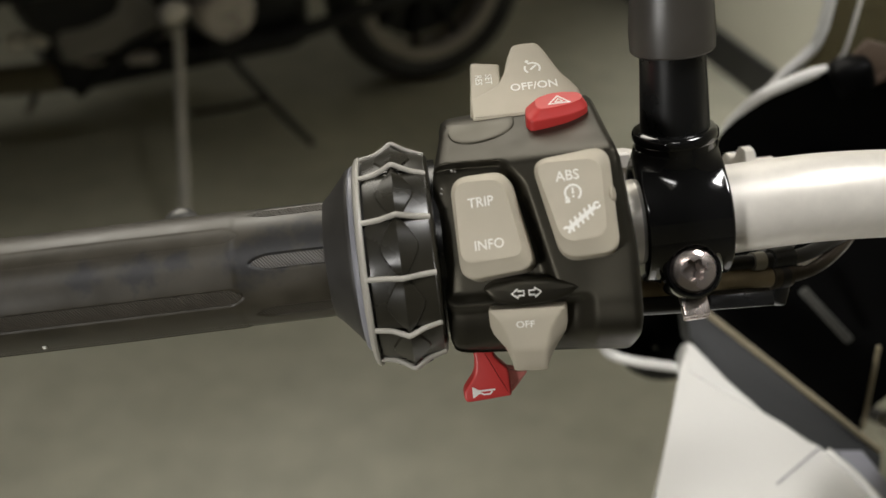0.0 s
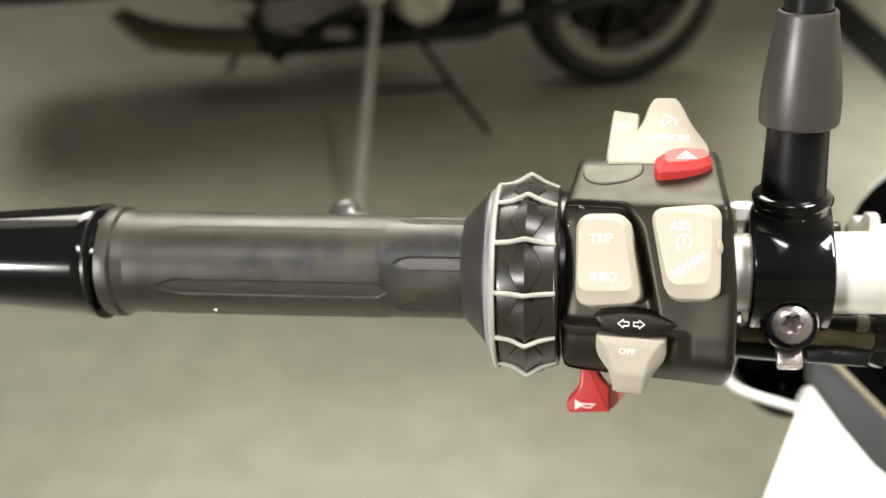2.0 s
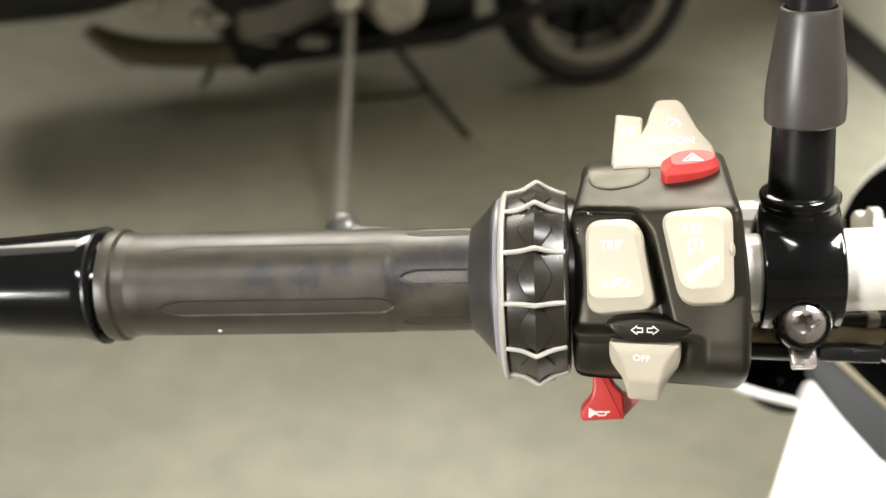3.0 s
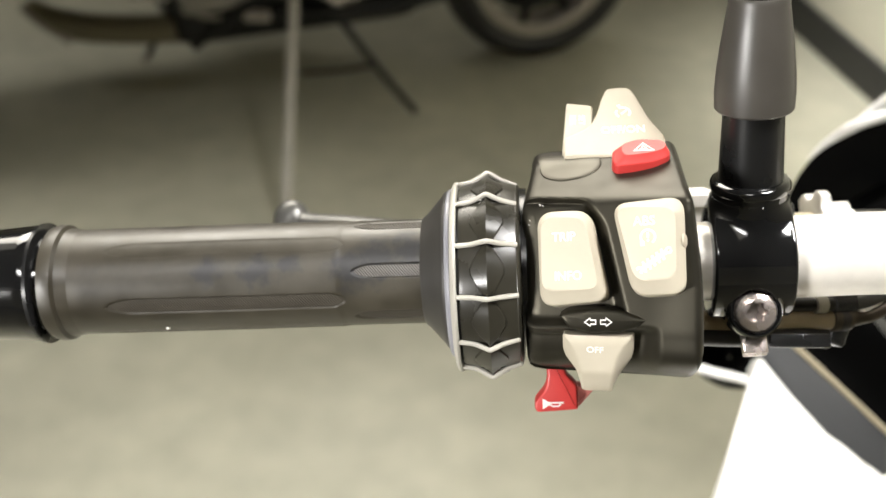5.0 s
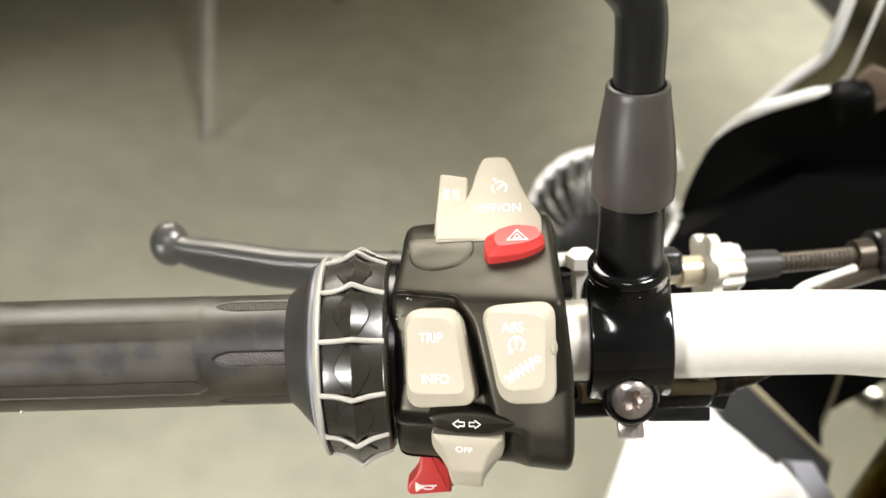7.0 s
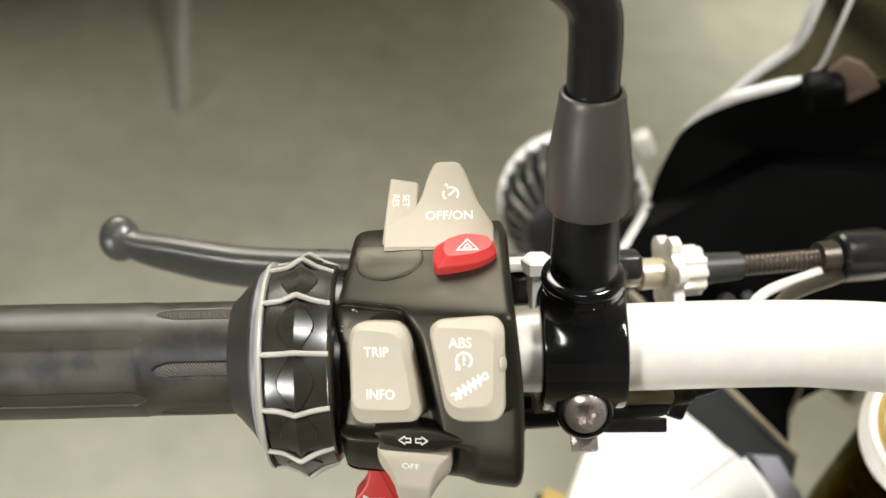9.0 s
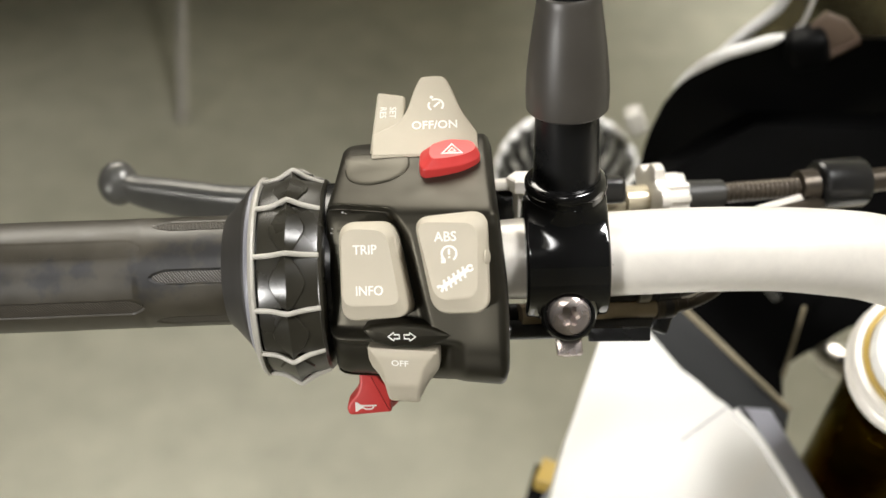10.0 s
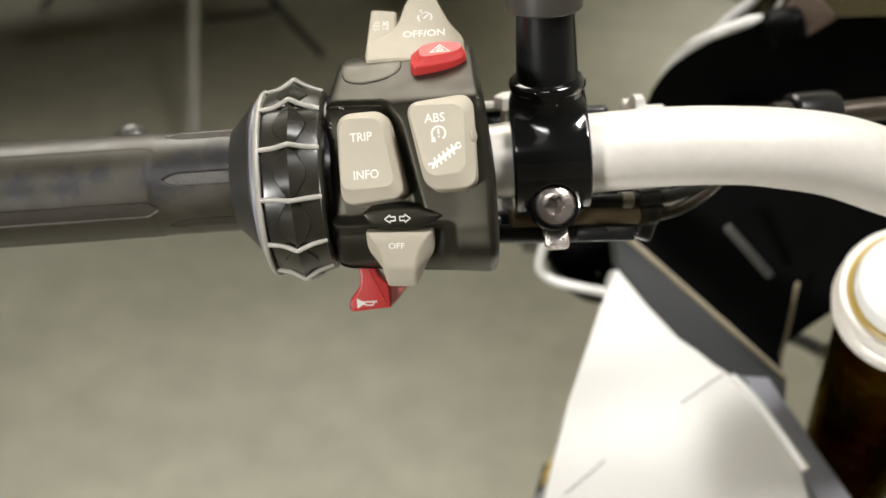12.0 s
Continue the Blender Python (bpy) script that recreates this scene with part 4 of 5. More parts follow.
# ---- clutch lever and cable ----
def clutch_lever():
    c = thing("clutch_lever", (0, 85, 0), "black and silver clutch lever with a ball end and cable adjuster", "clutch lever")
    line = smooth_line([(-118, 116.4, 18), (-110, 113.8, 15.0), (-98, 110, 12.8), (-74, 102.5, 9.2), (-52, 96, 8.2), (-20, 86, 8.4), (20, 72, 9), (46, 60, 10)], 6)
    blade = bmesh.new()
    rings = []
    for i, p in enumerate(line):
        s = i / (len(line) - 1)
        d = (line[min(i + 1, len(line) - 1)] - line[max(i - 1, 0)]).normalized()
        side = Vector((0, 0, 1)).cross(d).normalized()
        h, w = 5.0 + 3.4 * min(1, s * 2.6), 4.2 + 1.6 * s
        sec = [(math.copysign(abs(math.cos(c)) ** 0.65, math.cos(c)), math.copysign(abs(math.sin(c)) ** 0.65, math.sin(c))) for c in (2 * math.pi * j / 40 for j in range(40))]
        up = d.cross(side)
        side, up = side * 0.9 + up * 0.43, up * 0.9 - side * 0.43
        rings.append([blade.verts.new(p + side * w * a + up * h * b) for a, b in sec])
    for p, q in zip(rings, rings[1:]):
        for k in range(40):
            blade.faces.new((p[k], p[(k + 1) % 40], q[(k + 1) % 40], q[k]))
    blade.faces.new(rings[0][::-1])
    blade.faces.new(rings[-1])
    part("blade", blade, LEVER_BLACK, c, "black lever blade", 50)
    ball = bmesh.new()
    bmesh.ops.create_uvsphere(ball, u_segments=24, v_segments=14, radius=8.6)
    ball.transform(pose(-119, 116.8, 18.2) @ Matrix.Diagonal((0.95, 0.85, 1.08, 1)))
    part("ball_end", ball, LEVER_BLACK, c, "black ball end")
    perch = box((30, 26, 12), pose(45, 44, 12), 3, 3)
    join(perch, box((22, 14, 9), pose(68, 60, 14), 2, 3))
    part("perch", perch, SMOOTH_BLACK, c)
    part("bracket", join(box((16, 12, 3), pose(39, 34, 20, 0, 0, 8), 0.8), lathe([(-9, 3.2), (4, 3.2), (4, 5.2), (8, 5.2), (8.6, 4.4)], 6, axis_frame((41, 30, 15), (0, -0.3, 1)))), SILVER, c, "bright steel lever bracket")
    run = Vector((70, 18, 0.8)).normalized()
    ma = axis_frame((83.5, 68.5, 8.8), run)
    part("adjuster_screw", lathe([(-14, 4.2), (-4, 4.2), (-4, 5.6), (5, 5.6)], 24, ma), BRASS, c, "pale brass adjuster screw")
    wheel = bmesh.new()
    teeth = 72
    levels = ((4.6, 0.86), (5.4, 1.0), (9.0, 1.0), (9.8, 0.88))
    for a, grow in levels:
        for k in range(teeth):
            t = 2 * math.pi * k / teeth
            r = grow * (12.2 + 1.9 * math.tanh(2.2 * math.cos(6 * t + 0.6)))
            wheel.verts.new(ma @ Vector((a, r * math.cos(t), r * math.sin(t))))
    wheel.verts.ensure_lookup_table()
    for q in range(3):
        for k in range(teeth):
            wheel.faces.new((wheel.verts[q * teeth + k], wheel.verts[q * teeth + (k + 1) % teeth], wheel.verts[(q + 1) * teeth + (k + 1) % teeth], wheel.verts[(q + 1) * teeth + k]))
    wheel.faces.new([wheel.verts[k] for k in range(teeth)][::-1])
    wheel.faces.new([wheel.verts[3 * teeth + k] for k in range(teeth)])
    part("adjuster_wheel", wheel, SILVER, c, "lobed silver adjuster wheel", 40)
    knob = bmesh.new()
    rows = []
    for a, grow in ((9.6, 0.9), (10.2, 1.0), (18.4, 1.0), (19.2, 0.9), (19.3, 0.55)):
        rows.append([knob.verts.new(ma @ Vector((a, r * math.cos(t), r * math.sin(t)))) for t, r in ((2 * math.pi * k / 80, grow * (8.4 + 0.75 * math.tanh(3 * math.cos(10 * 2 * math.pi * k / 80)))) for k in range(80))])
    for p, q in zip(rows, rows[1:]):
        for k in range(80):
            knob.faces.new((p[k], p[(k + 1) % 80], q[(k + 1) % 80], q[k]))
    knob.faces.new(rows[0][::-1])
    knob.faces.new(rows[-1])
    part("adjuster_knob", knob, SILVER, c, "fluted silver adjuster knob", 40)
    part("cable_sleeve", lathe([(19, 5.2), (19.5, 5.8), (35, 5.1), (35.5, 4.0)], 24, ma), SLEEVE_GREY, c, "dark grey rubber sleeve")
    ridges = [(34, 3.0)]
    for k in range(16):
        ridges += [(35.3 + 2.0 * k, 3.1), (35.9 + 2.0 * k, 3.9), (36.5 + 2.0 * k, 3.9), (37.1 + 2.0 * k, 3.1)]
    part("coil", lathe(ridges, 20, ma), COIL_BROWN, c, "dull ridged cable guard", 60)
    part("cable_collar", lathe([(66.4, 4.4), (66.8, 6.2), (73.4, 6.6), (74.4, 5.4)], 28, ma), COIL_BROWN, c, "dull metal collar")
    part("cable_socket", lathe([(73.8, 6.0), (74.2, 8.8), (75.4, 9.6), (92, 10.0), (93.6, 9.2), (94, 5)], 32, ma), TUBE_BLACK, c, "dark cable socket")
    e = ma @ Vector((92, 0, 0))
    part("cable", tube([e, e + Vector((35, 9, 1)), e + Vector((80, 22, -2)), e + Vector((120, 36, -16))], 4.6, 16), COIL_BROWN, c, "dull brown cable pipe")


def hoses():
    h = thing("brake_hose", (90, 25, -22), "faded brown hose tied under the silver handlebar", "hose")
    part("hose", tube([(38, 11, -20), (58, 17, -20.3), (72, 21, -20.8), (84, 25, -21.8)], 3.5, 20), CABLE_TAN, h)
    part("crimp", lathe([(0, 3.4), (0.5, 4.3), (7.5, 4.3), (8.2, 3.2), (12, 3.0), (12.6, 2.2)], 20, axis_frame((82.5, 24.6, -21.8), (13, 5, 0.4))), COIL_BROWN, h, "dark crimped hose end")
    part("pipe", tube([(92, 28.4, -21.7), (98, 31, -21.0), (106, 35.5, -18.0), (116, 44, -12), (130.2, 62.0, 0.2), (154.4, 82.0, 3.3), (176.2, 100.0, 6.1)], 2.7, 16), COIL_BROWN, h, "dull brown end pipe")
    part("return_pipe", tube([(92, 27.5, -18.8), (97, 29.5, -17.6), (105, 36, -13.5), (119.4, 58.0, 1.2), (145.2, 80.0, 5.0), (168.4, 99.8, 8.4)], 1.9, 14), SILVER, h, "bright steel pipe")
    part("tie", lathe([(0, 3.4), (0.3, 4.4), (3.4, 4.4), (3.8, 3.4)], 20, axis_frame((85, 25.6, -21.8), (11, 4.2, 0))), CABLE_BLACK, h, "black cable tie")
    w = thing("switch_cable", (70, 25, -28), "black switch cables bundled under the handlebar", "cable")
    part("cable", tube([(30, 8, -24), (52, 16, -26), (72, 22, -26.5), (84, 30, -26), (92, 42, -18), (98, 60, -6)], 3.2, 16), CABLE_BLACK, w)
    part("cable", tube([(30, 12, -20), (55, 24, -22), (78, 34, -20), (96, 48, -12), (112, 70, -2)], 3.6, 16), CABLE_BLACK, w)
    part("wire", tube([(40, 12, -15.5), (63, 17, -15.9), (78, 20.4, -16.3), (94, 26.6, -16.5), (112, 38, -12)], 2.3, 14), CABLE_BLACK, w, "thin black wire sleeve")
    part("ferrule", lathe([(0, 2.3), (0.3, 3.0), (4.4, 3.0), (4.9, 2.3)], 18, axis_frame((76.5, 20.0, -16.3), (5, 1.8, -0.3))), DULL_STEEL, w, "dull steel ferrule")
    part("cap", lathe([(0, 2.3), (0.4, 3.3), (8.0, 3.5), (9.0, 2.6)], 18, axis_frame((83, 22.4, -16.4), (9, 3.6, 0.2))), SMOOTH_BLACK, w, "black rubber cap")
    part("clamp_block", box((7, 6, 9), pose(85.5, 28, -26.5, 0, 24, 20), 1.4, 3), SMOOTH_BLACK, w, "black cable clamp")
    part("strap", box((20, 2.2, 4.6), pose(69.5, 9.5, -27.0, -8, 3, 6), 0.6, 2), SMOOTH_BLACK, w, "flat black strap")


handlebar()
grip()
bar_end()
controller_ring()
switch_unit()
mirror_mount()
clutch_lever()
hoses()


# ---- fairing, fork and cockpit of the same motorcycle, in metres ----
def fairing():
    f = thing("side_fairing", (0.16, 0.40, 0.80), "white painted tank side panel with dark grey inner trim", "fairing", ROOM, 1.0)
    up = Vector((0.12, -0.20, 0.97))
    part("white_panel", panel([(0.1272, 0.4798, 0.9092), (0.1319, 0.4824, 0.9092), (0.1425, 0.4632, 0.9039), (0.1607, 0.4360, 0.8961), (0.1713, 0.4289, 0.8933), (0.184, 0.4248, 0.8909), (0.1881, 0.4201, 0.8894), (0.2022, 0.4029, 0.8841), (0.2214, 0.3676, 0.8745), (0.228, 0.300, 0.858), (0.22, 0.20, 0.838), (0.056, 0.20, 0.858), (0.0867, 0.3259, 0.8825), (0.1005, 0.3862, 0.8932), (0.1255, 0.4581, 0.905)], 0.012, up, 0, 0.003), WHITE_PAINT, f)
    part("tip_facet", panel([(0.1290, 0.4772, 0.9094), (0.1322, 0.4795, 0.9093), (0.1590, 0.4390, 0.8978), (0.1275, 0.4600, 0.9064)], 0.003, up + Vector((-0.35, 0.25, 0)), 0, 0.0008), WHITE_PAINT, f, "small bevelled facet at the panel's tip")
    part("edge_lip", tube([(0.1900, 0.4175, 0.8895), (0.2035, 0.4015, 0.8845), (0.2225, 0.3670, 0.8750)], 0.0022, 10, 6), WHITE_PAINT, f, "raised white lip along the edge")
    part("side_trim", panel([(0.197, 0.431, 0.879), (0.216, 0.434, 0.876), (0.262, 0.357, 0.845), (0.27, 0.26, 0.82), (0.245, 0.26, 0.825), (0.236, 0.367, 0.852)], 0.05, up, 0, 0.003), SIDE_GREY, f, "blue grey side trim")
    dark = panel([(0.1285, 0.4905, 0.930), (0.228, 0.438, 0.868), (0.229, 0.432, 0.850), (0.192, 0.430, 0.876), (0.165, 0.437, 0.885), (0.1335, 0.4875, 0.905)], 0.008, (0.4, -0.8, 0.3), 0, 0.0)
    part("inner_trim", dark, GREY_PLASTIC, f, "dark grey inner trim")
    part("trim_edge", tube([(0.1285, 0.4915, 0.931), (0.18, 0.465, 0.899), (0.228, 0.439, 0.869)], 0.0018, 8), TAN_EDGE, f, "pale edge of the inner trim")
    part("lower_panel", panel([(0.118, 0.452, 0.795), (0.106, 0.431, 0.795), (0.083, 0.395, 0.79), (0.047, 0.33, 0.78), (0.09, 0.33, 0.78), (0.125, 0.44, 0.795)], 0.02, up, 0, 0.003), SIDE_GREY, f, "grey lower panel edge")
    part("seam", tube([(0.1875, 0.4200, 0.8902), (0.174, 0.408, 0.8895), (0.1605, 0.3961, 0.8885)], 0.0004, 6, 2), SIDE_GREY, f, "thin panel seam")
    part("seam", tube([(0.1182, 0.3565, 0.8855), (0.1080, 0.3455, 0.8845), (0.0979, 0.3350, 0.8836)], 0.0003, 6, 2), SIDE_GREY, f, "thin panel seam")
    y = thing("side_reflector", (0.103, 0.515, 0.71), "small yellow side reflector below the white panel", "reflector", ROOM, 1.0)
    part("lens", panel([(0.112, 0.512, 0.72), (0.128, 0.506, 0.72), (0.121, 0.490, 0.716), (0.106, 0.496, 0.716)], 0.012, (0, 0, 1), 0, 0.002), YELLOW, y)
    part("holder", panel([(0.108, 0.516, 0.707), (0.143, 0.507, 0.707), (0.133, 0.476, 0.703), (0.100, 0.484, 0.703)], 0.01, (0, 0, 1), 0, 0.002), COVER_BLACK, y, "black holder")
    u = thing("brake_line", (0.34, 0.65, 0.68), "dark brake line ending in a bright round fitting", "brake line", ROOM, 1.0)
    part("line", tube([(0.30, 0.73, 0.66), (0.325, 0.68, 0.69), (0.342, 0.637, 0.708)], 0.006, 10), CABLE_BLACK, u)
    part("fitting", lathe([(-0.016, 0.007), (-0.012, 0.012), (0, 0.015), (0.012, 0.012), (0.016, 0.007)], 24, axis_frame((0.342, 0.637, 0.708), (0.5, -0.8, 0.3))), CHROME, u, "bright round fitting")
    g = thing("hose_guide", (0.132, 0.535, 0.84), "pale bent guide tube before a black bowl-shaped bracket", "guide tube", ROOM, 1.0)
    part("tube", tube([(0.0905, 0.50, 0.932), (0.0897, 0.50, 0.9095), (0.0884, 0.50, 0.898), (0.0892, 0.50, 0.8907), (0.095, 0.50, 0.8845), (0.1065, 0.50, 0.8803), (0.1252, 0.50, 0.8768), (0.145, 0.50, 0.873)], 0.0027, 14, 6), EDGE_WHITE, g, "pale bent tube")
    mg = axis_frame((0.135, 0.56, 0.868), (0, -0.35, 1))
    part("bowl", lathe([(0.001, 0.0400), (-0.012, 0.038), (-0.03, 0.028), (-0.038, 0.001), (-0.036, 0.001), (-0.028, 0.026), (-0.010, 0.036), (-0.001, 0.0385)], 48, mg, False), COVER_BLACK, g, "black bowl")


def inner_body():
    b = thing("headstock_cover", (0.24, 0.52, 0.75), "black plastic cockpit cover behind the handlebar", "cover", ROOM, 1.0)
    part("cover", panel([(0.125, 0.53, 0.93), (0.165, 0.515, 0.862), (0.232, 0.50, 0.800), (0.252, 0.50, 0.803), (0.243, 0.50, 0.837), (0.247, 0.50, 0.845), (0.272, 0.50, 0.876), (0.36, 0.50, 0.94), (0.36, 0.53, 1.0), (0.2, 0.55, 0.98)], 0.02, (0, -1, 0.2)), COVER_BLACK, b)
    part("cover_edge", tube([(0.2442, 0.498, 0.833), (0.2428, 0.498, 0.862), (0.2412, 0.498, 0.892)], 0.0013, 8, 4), TAN_EDGE, b, "dull tan edge of the cover")
    # A reflection on the black cover, built as a lighter strip.
    part("reflection_strip", box((0.005, 0.003, 0.047), pose(0.2084, 0.498, 0.9134, 0, -43, 0), 0.001), LEVER_BLACK, b, "reflection on the cover, built as a grey strip")


def fork():
    f = thing("fork_leg", (0.262, 0.37, 0.75), "gold anodised fork leg with a silver top cap", "fork", ROOM, 1.0)
    d = Vector((-0.2, -0.42, 0.89))
    top = Vector((0.241, 0.360, 0.995))
    m = axis_frame(top, d)
    part("tube", lathe([(-0.40, 0.029), (-0.006, 0.029), (-0.004, 0.027)], 40, m), GOLD, f, "gold fork tube")
    part("cap", lathe([(-0.010, 0.030), (-0.009, 0.0335), (-0.004, 0.0340), (-0.002, 0.0330), (-0.001, 0.0318), (0.001, 0.0318), (0.002, 0.0328), (0.006, 0.0326), (0.008, 0.0312), (0.008, 0.0285)], 48, m), SILVER, f, "silver stepped top cap")
    part("gold_ring", lathe([(0.006, 0.0290), (0.0092, 0.0285), (0.0100, 0.0276), (0.0100, 0.0262), (0.008, 0.0258)], 48, m), YELLOW, f, "narrow gold ring in the cap")
    part("adjuster", lathe([(0.007, 0.0262), (0.013, 0.0258), (0.0160, 0.0240), (0.0175, 0.018), (0.0175, 0.0095), (0.0150, 0.0088), (0.0150, 0.001)], 40, m), EDGE_WHITE, f, "pale adjuster knob")


def cockpit():
    c = thing("cockpit_fairing", (0.24, 0.57, 0.85), "gloss black cockpit fairing panel with a white tube for its edge highlight", "fairing", ROOM, 1.0)
    line = [(0.145, 0.57, 0.925), (0.1445, 0.566, 0.948), (0.1465, 0.566, 0.962), (0.1500, 0.566, 0.978), (0.1545, 0.565, 0.989), (0.1600, 0.560, 1.002), (0.170, 0.552, 1.017), (0.185, 0.549, 1.027), (0.2005, 0.549, 1.035)]
    outline = line + [(0.212, 0.55, 1.036), (0.40, 0.55, 1.05), (0.40, 0.60, 0.86), (0.2, 0.60, 0.88), (0.150, 0.58, 0.905)]
    part("panel", panel(outline, 0.02, (-0.3, -1, 0.5)), COVER_BLACK, c)
    # White tapered tube put in for the highlight on the rolled edge.
    part("edge", tube([(0.1535, 0.566, 0.9885), (0.1595, 0.560, 1.003), (0.170, 0.552, 1.019), (0.185, 0.549, 1.029), (0.2005, 0.549, 1.0365)], lambda t: 0.0007 + 0.0024 * min(1, 2.2 * t, 6.5 * (1 - t) + 0.35), 12, 8), EDGE_WHITE, c, "white tube for the highlight on the rolled upper edge")
    part("rubber_stop", box((0.022, 0.02, 0.020), pose(0.2125, 0.545, 1.033, 0, -20, 0), 0.006, 3), COVER_BLACK, c, "black rubber stop")
    part("dash_trim", tube([(0.2191, 0.5420, 1.0276), (0.2279, 0.5430, 1.0334), (0.2378, 0.5440, 1.0410)], 0.0022, 8, 4), DULL_TAN, c, "dull brown dash trim")
    part("dash_panel", panel([(0.2108, 0.5460, 1.0425), (0.2194, 0.5490, 1.0524), (0.2302, 0.5490, 1.0492), (0.2393, 0.5470, 1.0409), (0.2211, 0.5440, 1.0278)], 0.006, (0, -1, 0.4), 0, 0.002), DASH_BROWN, c, "dull reddish brown dash panel")
    w = thing("windscreen", (0.24, 0.60, 0.95), "clear windscreen with pale thick edges rising from the cockpit", "windscreen", ROOM, 1.0)
    part("edge", tube([(0.160, 0.589, 0.966), (0.176, 0.587, 0.9925), (0.1910, 0.587, 1.0148), (0.2035, 0.587, 1.0300), (0.2072, 0.587, 1.0400), (0.2087, 0.587, 1.0546), (0.2095, 0.587, 1.075), (0.2105, 0.587, 1.12)], 0.0033, 12), EDGE_WHITE, w, "pale thick windscreen edge")
    part("edge", tube([(0.2005, 0.553, 1.0335), (0.2075, 0.554, 1.0385), (0.2100, 0.554, 1.0445), (0.2120, 0.554, 1.064), (0.2136, 0.554, 1.087), (0.216, 0.554, 1.13)], 0.0013, 8), EDGE_WHITE, w, "thin pale inner edge")
    part("pane", panel([(0.163, 0.590, 0.966), (0.179, 0.590, 0.990), (0.206, 0.590, 1.028), (0.2112, 0.590, 1.054), (0.213, 0.590, 1.12), (0.4, 0.590, 1.12), (0.4, 0.590, 0.95)], 0.004, (0, -1, 0.0)), SMOKED_GLASS, w, "smoked windscreen pane")


def lamp():
    a = thing("auxiliary_lamp", (0.13, 0.72, 0.76), "ribbed black auxiliary lamp with a bright rim", "lamp", ROOM, 1.0)
    d = Vector((0.10, 0.88, -0.22)).normalized()
    m = axis_frame((0.121, 0.70, 0.80), d)
    part("body", lathe([(-0.035, 0.012), (-0.03, 0.03), (-0.012, 0.044), (0.012, 0.050), (0.03, 0.052)], 40, m), SMOOTH_BLACK, a)
    for k in range(26):
        t = 2 * math.pi * k / 26
        pts = [m @ Vector((x, r * math.cos(t), r * math.sin(t))) for x, r in ((-0.03, 0.029), (-0.012, 0.045), (0.012, 0.051), (0.028, 0.053))]
        part("fin", tube(pts, 0.0024, 8, 4), FIN_GREY, a)
    ring = [m @ Vector((0.028, 0.0535 * math.cos(t), 0.0535 * math.sin(t))) for t in (2 * math.pi * k / 48 for k in range(48))]
    part("rim", tube(ring + [ring[0]], lambda t: 0.0030 + 0.0013 * abs(math.sin(26 * math.pi * t)), 10, 4), EDGE_WHITE, a, "pale scalloped rim")
    part("lug", box((0.013, 0.014, 0.020), pose(0.167, 0.722, 0.857, 0, -28, 0), 0.003, 3), FRAME_WHITE, a, "pale mounting lug")
    part("stay", tube([(0.1545, 0.6045, 0.9075), (0.138, 0.548, 0.936), (0.118, 0.482, 0.972)], 0.0036, 10, 4, 0.5), EDGE_WHITE, a, "pale flat bracket")


fairing()
inner_body()
fork()
cockpit()
lamp()


# ---- the motorcycle standing behind, in metres ----
BIKE_MAT = material("dark_engine_paint", (0.008, 0.008, 0.008), 0.4, vary=0.2, scale=20, spec=0.3)
TYRE_MAT = material("black_tyre_rubber", (0.012, 0.012, 0.011), 0.6, vary=0.2, scale=40)
RIM_MAT = material("dull_rim_paint", (0.30, 0.27, 0.23), 0.45, vary=0.1, scale=30)
STAND_MAT = material("grey_stand_paint", (0.42, 0.40, 0.35), 0.5, vary=0.2, scale=30)
STRIP_MAT = material("polished_alloy", (0.5, 0.46, 0.42), 0.3, metal=0.5, vary=0.1, scale=30)
COVER_GREY = material("satin_grey_engine_cover", (0.24, 0.225, 0.20), 0.35, metal=0.2, vary=0.2, scale=15)
PIPE_MAT = material("tan_exhaust_metal", (0.15, 0.13, 0.08), 0.5, metal=0.2, vary=0.15, scale=20)


def pod(stations, n=28, square=0.75):
    """A rounded body swept along x: each station gives x, half width, lowest and highest z."""
    bm = bmesh.new()
    rings = []
    line = [Vector((x, w, 0)) for x, w, a, b in stations]
    wide = smooth_line(line, 5)
    low = smooth_line([Vector((x, a, 0)) for x, w, a, b in stations], 5)
    high = smooth_line([Vector((x, b, 0)) for x, w, a, b in stations], 5)
    for p, a, b in zip(wide, low, high):
        ring = []
        for k in range(n):
            t = 2 * math.pi * k / n
            y = math.copysign(abs(math.cos(t)) ** square, math.cos(t))
            z = math.copysign(abs(math.sin(t)) ** square, math.sin(t))
            ring.append(bm.verts.new((p.x, p.y * y, (a.y + b.y) / 2 + (b.y - a.y) / 2 * z)))
        rings.append(ring)
    for p, q in zip(rings, rings[1:]):
        for k in range(n):
            bm.faces.new((p[k], p[(k + 1) % n], q[(k + 1) % n], q[k]))
    bm.faces.new(rings[0][::-1])
    bm.faces.new(rings[-1])
    return bm


